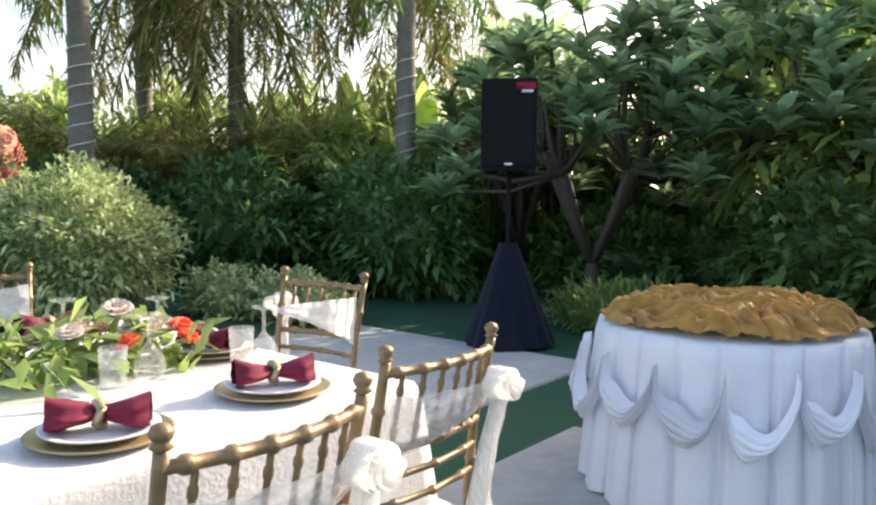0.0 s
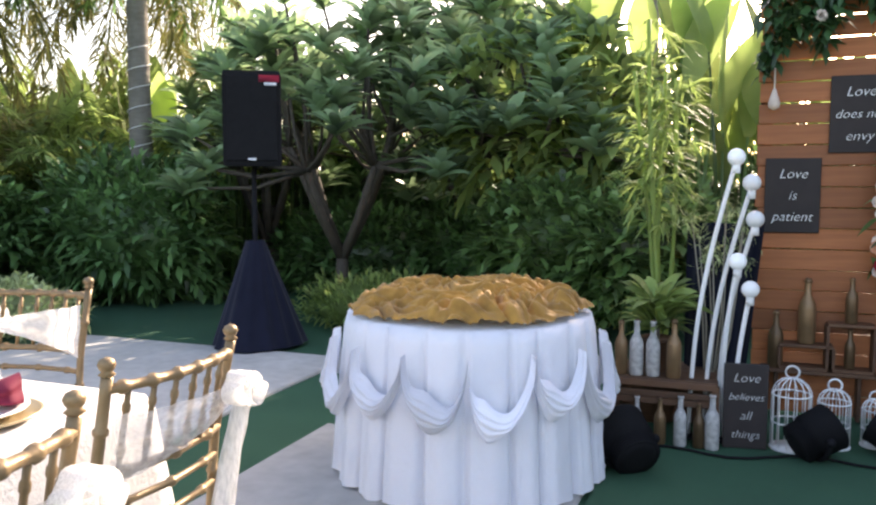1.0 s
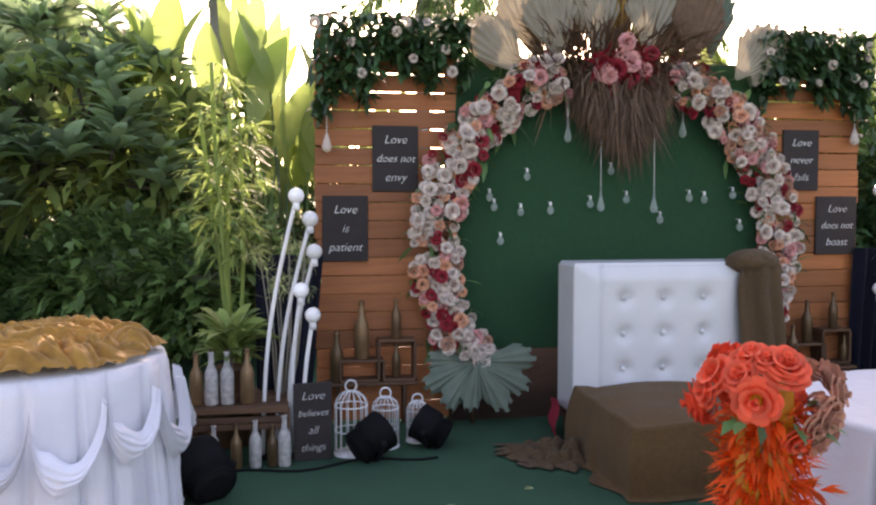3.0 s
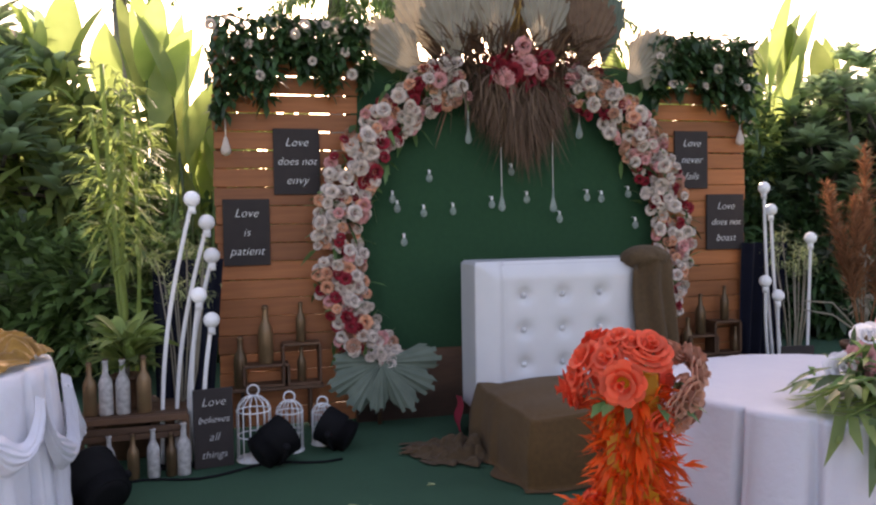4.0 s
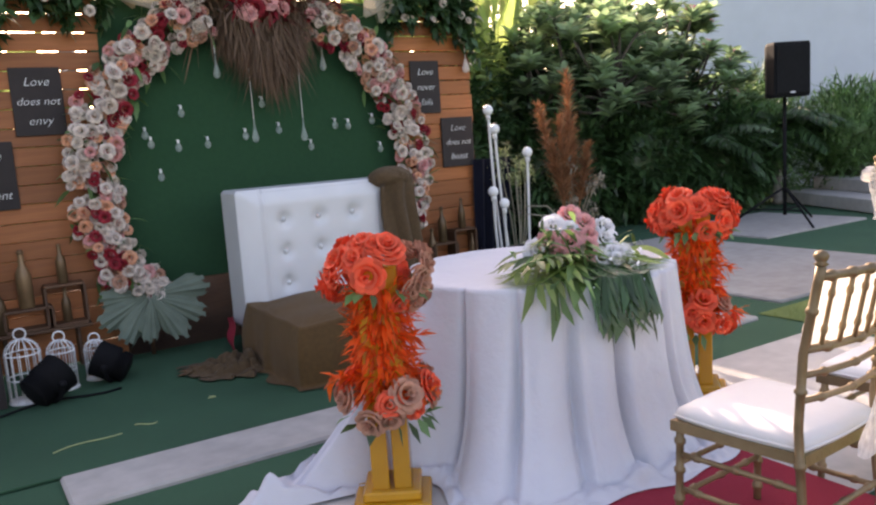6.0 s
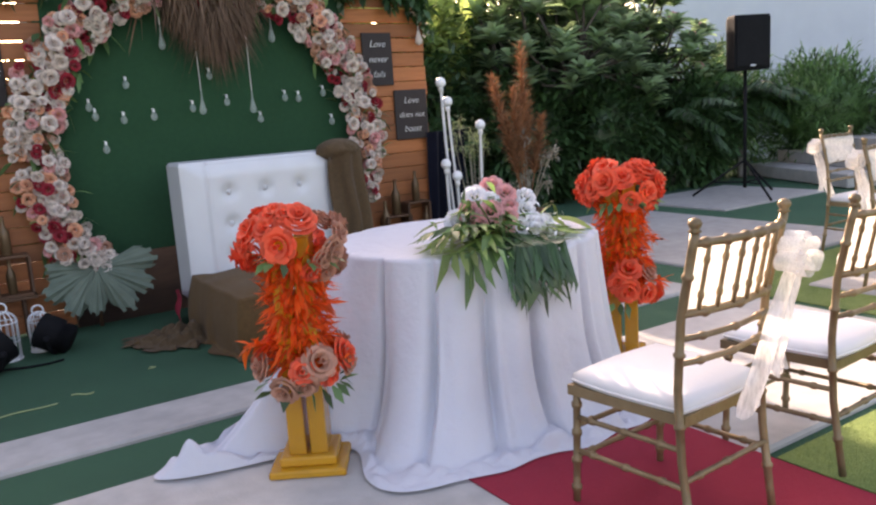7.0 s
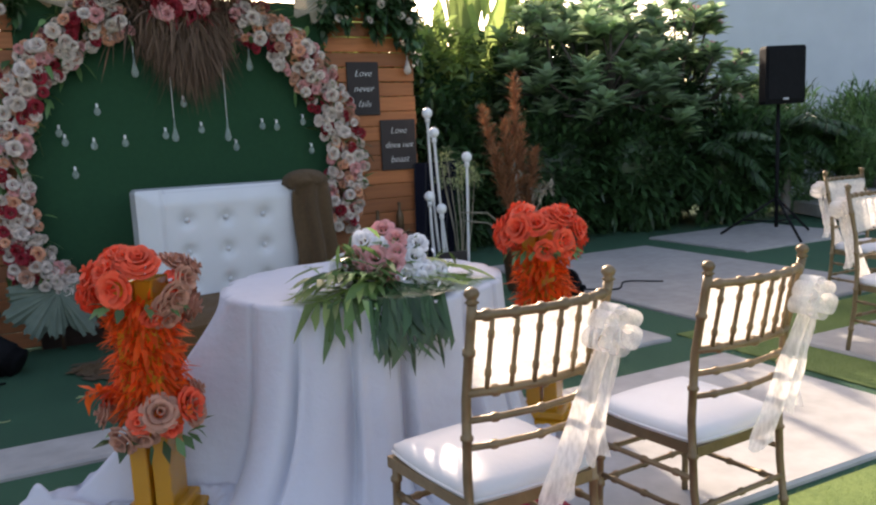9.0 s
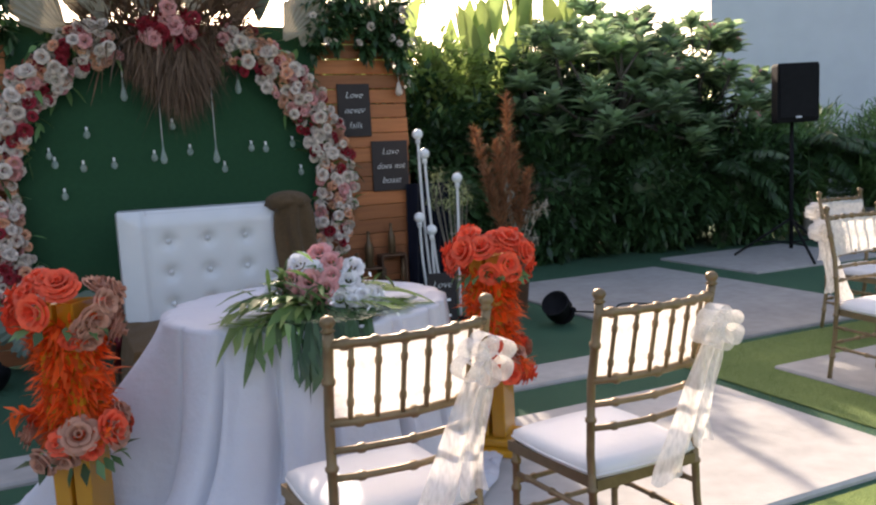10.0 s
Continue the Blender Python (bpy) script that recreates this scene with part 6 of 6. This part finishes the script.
paddle(spray, (0.12, -0.04, 0.04), (1, -0.3, 0.35), 0.34, 0.15, M_LEAF_LIME, 1)
paddle(spray, (0.10, 0.02, 0.04), (1, 0.05, 0.35), 0.34, 0.14, M_LEAF_LIME, 2)
paddle(spray, (-0.12, -0.16, 0.04), (-0.75, -0.7, 0.15), 0.28, 0.09, M_LEAF_MID, 3)


# ---- guest table with place settings ----
GX0, GX1, GY0, GY1 = -2.2, -0.745, -1.15, 1.40
gt = thing("banquet_table", "long banquet table under a white linen cloth", "table", ((GX0 + GX1) / 2, (GY0 + GY1) / 2, 0.012))
part("tabletop", Geo().box((0, 0, 0.725), (GX1 - GX0 - 0.03, GY1 - GY0 - 0.03, 0.03)), M_WOODDARK, gt)
for sx in (-1, 1):
    for sy in (-1, 1):
        part("leg", Geo().box((sx * 0.58, sy * 1.1, 0.355), (0.04, 0.04, 0.71)), M_BLACK, gt)


def linen(u, v):
    hx, hy = (GX1 - GX0) / 2, (GY1 - GY0) / 2
    a = 2 * math.pi * u
    c, s = math.cos(a), math.sin(a)
    k = 1 / max(abs(c), abs(s))
    if v <= 0.5:
        q = v / 0.5
        return (c * k * hx * q, s * k * hy * q, 0.745 + 0.0015 * nz(c * k * q * 9, s * k * q * 15))
    q = (v - 0.5) / 0.5
    corner = (1 - min(abs(abs(c) - abs(s)) * 3, 1))
    peri = math.atan2(s * 1.0, c) * 14
    out = 0.012 + 0.03 * q * math.sin(peri) * (0.5 + nz(peri * 0.3, 2)) + 0.06 * q * corner
    x = c * k * hx + (math.copysign(out, c) if abs(c) >= abs(s) else math.copysign(out, c) * corner)
    y = s * k * hy + (math.copysign(out, s) if abs(s) >= abs(c) else math.copysign(out, s) * corner)
    return (x, y, 0.745 - 0.30 * q - 0.10 * q * corner)


cl = part("table_linen", grid_mesh("table_linen", linen, 400, 24, M_LACE, True), None)
cl.matrix_basis = pose((GX0 + GX1) / 2, (GY0 + GY1) / 2, 0.014)
tagged(cl, "white lace-edged linen cloth over the banquet table", "tablecloth")


def setting(x, y, rz):
    pl = thing("charger_plate", "gold-rimmed charger with a white plate on the linen", "plate", (x, y, 0.762), rz, group="place settings")
    part("charger", Geo().lathe([(0.09, 0.0), (0.134, 0.010), (0.140, 0.016), (0.134, 0.015), (0.10, 0.006), (0.02, 0.006)], n=32), M_CHARGER, pl)
    part("plate", Geo().lathe([(0.070, 0.012), (0.108, 0.022), (0.114, 0.027), (0.108, 0.026), (0.075, 0.017), (0.01, 0.017)], n=32), M_WHITE, pl)
    nk = thing("napkin", "burgundy napkin gathered in a gold ring on plate", "napkin", (x, y, 0.785), rz, group="napkins")

    def fold(u, v):
        s = 2 * u - 1
        w = 0.014 + 0.046 * math.sin(min(1.0, abs(s) * 1.25) * math.pi / 2) * (1 - 0.45 * abs(s) ** 5) + 0.006 * nz(s * 4, x, y)
        a = 2 * math.pi * v
        return (0.095 * s, w * math.cos(a) * (1 + 0.22 * math.sin(5 * a + 3 * s)), 0.028 + (0.012 + 0.024 * abs(s)) * math.sin(a) * (1 + 0.2 * math.sin(4 * a)))
    part("cloth", grid_mesh("cloth", fold, 26, 24, M_NAPKIN), None, nk)
    part("ring", Geo().tube([(0.006 * math.sin(a * 3), 0.024 * math.cos(a), 0.026 + 0.022 * math.sin(a)) for a in np.linspace(0, 2 * math.pi, 21)], 0.010, 7, False), M_CHARGER, nk)


def goblet(x, y, upside):
    root = thing("goblet", "clear stemmed goblet turned upside down on the table" if upside else "clear straight glass tumbler on the table", "glass", (x, y, 0.762), group="glasses")
    if upside:
        prof = [(0.036, 0.0), (0.040, 0.03), (0.036, 0.06), (0.018, 0.085), (0.005, 0.10), (0.0045, 0.155), (0.008, 0.16), (0.034, 0.168), (0.034, 0.171)]
    else:
        prof = [(0.028, 0.0), (0.031, 0.004), (0.036, 0.10), (0.034, 0.10), (0.029, 0.010), (0.004, 0.008)]
    part("bowl", Geo().lathe(prof, n=20), M_TUMBLER, root)


for x, y, rz in ((-0.925, 1.085, 62), (-0.905, 0.635, 55), (-1.41, 1.25, 10), (-0.92, 0.15, 80), (-2.0, 1.05, 90), (-2.0, 0.45, 90)):
    setting(x, y, rz)
for x, y, up in ((-1.06, 1.10, 1), (-1.16, 1.10, 0), (-1.17, 0.82, 1), (-1.17, 0.72, 0), (-1.58, 0.80, 1), (-1.50, 0.76, 0), (-1.42, 1.0, 1)):
    goblet(x - 0.09, y + 0.14, up)
gar = thing("table_garland", "leafy garland with cream and orange roses along the table", "garland", (-1.50, 0.43, 0.762))
n = 1300
yy = nr.uniform(-1.2, 0.72, n)
b = np.stack([nr.normal(0, 0.10, n) + 0.22 * np.clip(yy - 0.1, 0, 1) * nr.random(n), yy, nr.uniform(0.01, 0.12, n)], 1)
d = nr.normal(0, 1, (n, 3)) + np.array([0, 0, 0.5])
v, t = leaves(nr, b, d, nr.uniform(0.05, 0.12, n), nr.uniform(0.025, 0.05, n), 0.3, 2)
part("foliage", tri_mesh("foliage", v, t, M_LEAF_LIME), None, gar)
for k in range(34):
    y = rr.uniform(-1.1, 0.70)
    put_rose(rr.choice("wwwodw"), (rr.uniform(-0.10, 0.22), y, rr.uniform(0.07, 0.13)), (rr.uniform(-0.3, 0.7), rr.uniform(-0.5, 0.3), 1), rr.uniform(0.05, 0.085), gar, rr)


# ---- loudspeakers ----
def speaker(x, y, rz, top, skirted, tall):
    root = thing("loudspeaker", "black loudspeaker on a stand" + (" wrapped in a dark cloth skirt" if skirted else " with splayed tripod legs"), "loudspeaker", (x, y, 0.012), rz)
    z0 = top - tall
    g = Geo()
    prof = [(-0.215, 0.15), (0.215, 0.15), (0.215, 0.0), (0.13, -0.19), (-0.13, -0.19), (-0.215, 0.0)]
    v = [(px, -py, z) for z in (z0, z0 + 0.03, top - 0.03, top) for px, py in [(q[0] * (0.95 if z in (z0, top) else 1), q[1] * (0.95 if z in (z0, top) else 1)) for q in prof]]
    f = [(j * 6 + i, j * 6 + (i + 1) % 6, (j + 1) * 6 + (i + 1) % 6, (j + 1) * 6 + i) for j in range(3) for i in range(6)] + [(5, 4, 3, 2, 1, 0), (18, 19, 20, 21, 22, 23)]
    g.add(v, f)
    part("cabinet", g, M_BLACK, root, smooth=False)
    part("grille", Geo().box((0, -0.155, (z0 + top) / 2), (0.38, 0.02, tall - 0.08), 0.01), M_BLACK, root, smooth=False)
    if skirted:
        part("badge", Geo().box((0.13, -0.168, top - 0.06), (0.15, 0.006, 0.05), 0.002), M_RED, root)
        part("badge", Geo().box((0.14, -0.168, top - 0.10), (0.09, 0.006, 0.02), 0.002), M_WHITE, root)
    part("nameplate", Geo().box((0, -0.168, z0 + 0.05), (0.06, 0.006, 0.018), 0.002), M_WHITE, root)
    part("pole", Geo().tube([(0, 0, 0.1), (0, 0, z0)], 0.02, 10), M_BLACK, root)
    splay, knee = (0.32, 0.72) if skirted else (0.58, 0.42)
    for k in range(3):
        a = 2 * math.pi * k / 3 + 0.5
        part("leg", Geo().tube([(0, 0, knee), (splay * math.cos(a), splay * math.sin(a), 0.012)], 0.014, 7), M_BLACK, root)
        part("brace", Geo().tube([(0, 0, 0.16), (0.6 * splay * math.cos(a), 0.6 * splay * math.sin(a), 0.4 * knee)], 0.010, 6), M_BLACK, root)
    if skirted:
        def cone(u, v):
            a = 2 * math.pi * u
            r = 0.07 + 0.29 * v + 0.03 * v * math.sin(3 * a + 1) + 0.012 * v * math.sin(14 * a)
            return (r * math.cos(a), r * math.sin(a), 0.82 - 0.81 * v)
        part("skirt", grid_mesh("skirt", cone, 90, 8, M_NAVY, True), None, root, "dark navy cloth skirt")


speaker(-2.95, 5.17, 30, 2.10, True, 0.71)
speaker(8.75, 4.83, -25, 2.03, False, 0.60)

# ---- stone steps in the far corner ----
steps = thing("garden_steps", "low stone steps at the lawn's far corner", "steps", (10.9, 5.0, 0.0), -25, kind="structure")
for k in range(3):
    part("step", Geo().box((0.3 * k, 0, 0.085 + 0.17 * k), (1.2 - 0.3 * k, 2.2, 0.17), 0.012), M_CONCRETE, steps, smooth=False)

# ---- grass blades on the lawn beside the slabs ----
nr = np.random.default_rng(77)
n = 26000
x, y = nr.uniform(3.05, 7.0, n), nr.uniform(-0.6, 2.44, n)
keep = ~((x < 4.86) & (y > 0.62)) & ~((x > 5.3) & (y < 1.95) & (y > -0.25))
x, y = x[keep], y[keep]
n = len(x)
b = np.stack([x, y, np.full(n, -0.004)], 1)
v, t = leaves(nr, b, np.stack([nr.normal(0, 0.45, n), nr.normal(0, 0.45, n), np.ones(n)], 1), nr.uniform(0.02, 0.045, n), np.full(n, 0.005), 0.2, 1)
tagged(part("grass", tri_mesh("grass", v, t, surface("grass_blades", (0.10, 0.19, 0.03), (0.24, 0.32, 0.07), 3, 0.7, island=True, vary=0.3, through=0.3)), None), "short green grass blades on the lawn", "grass", kind="stuff")
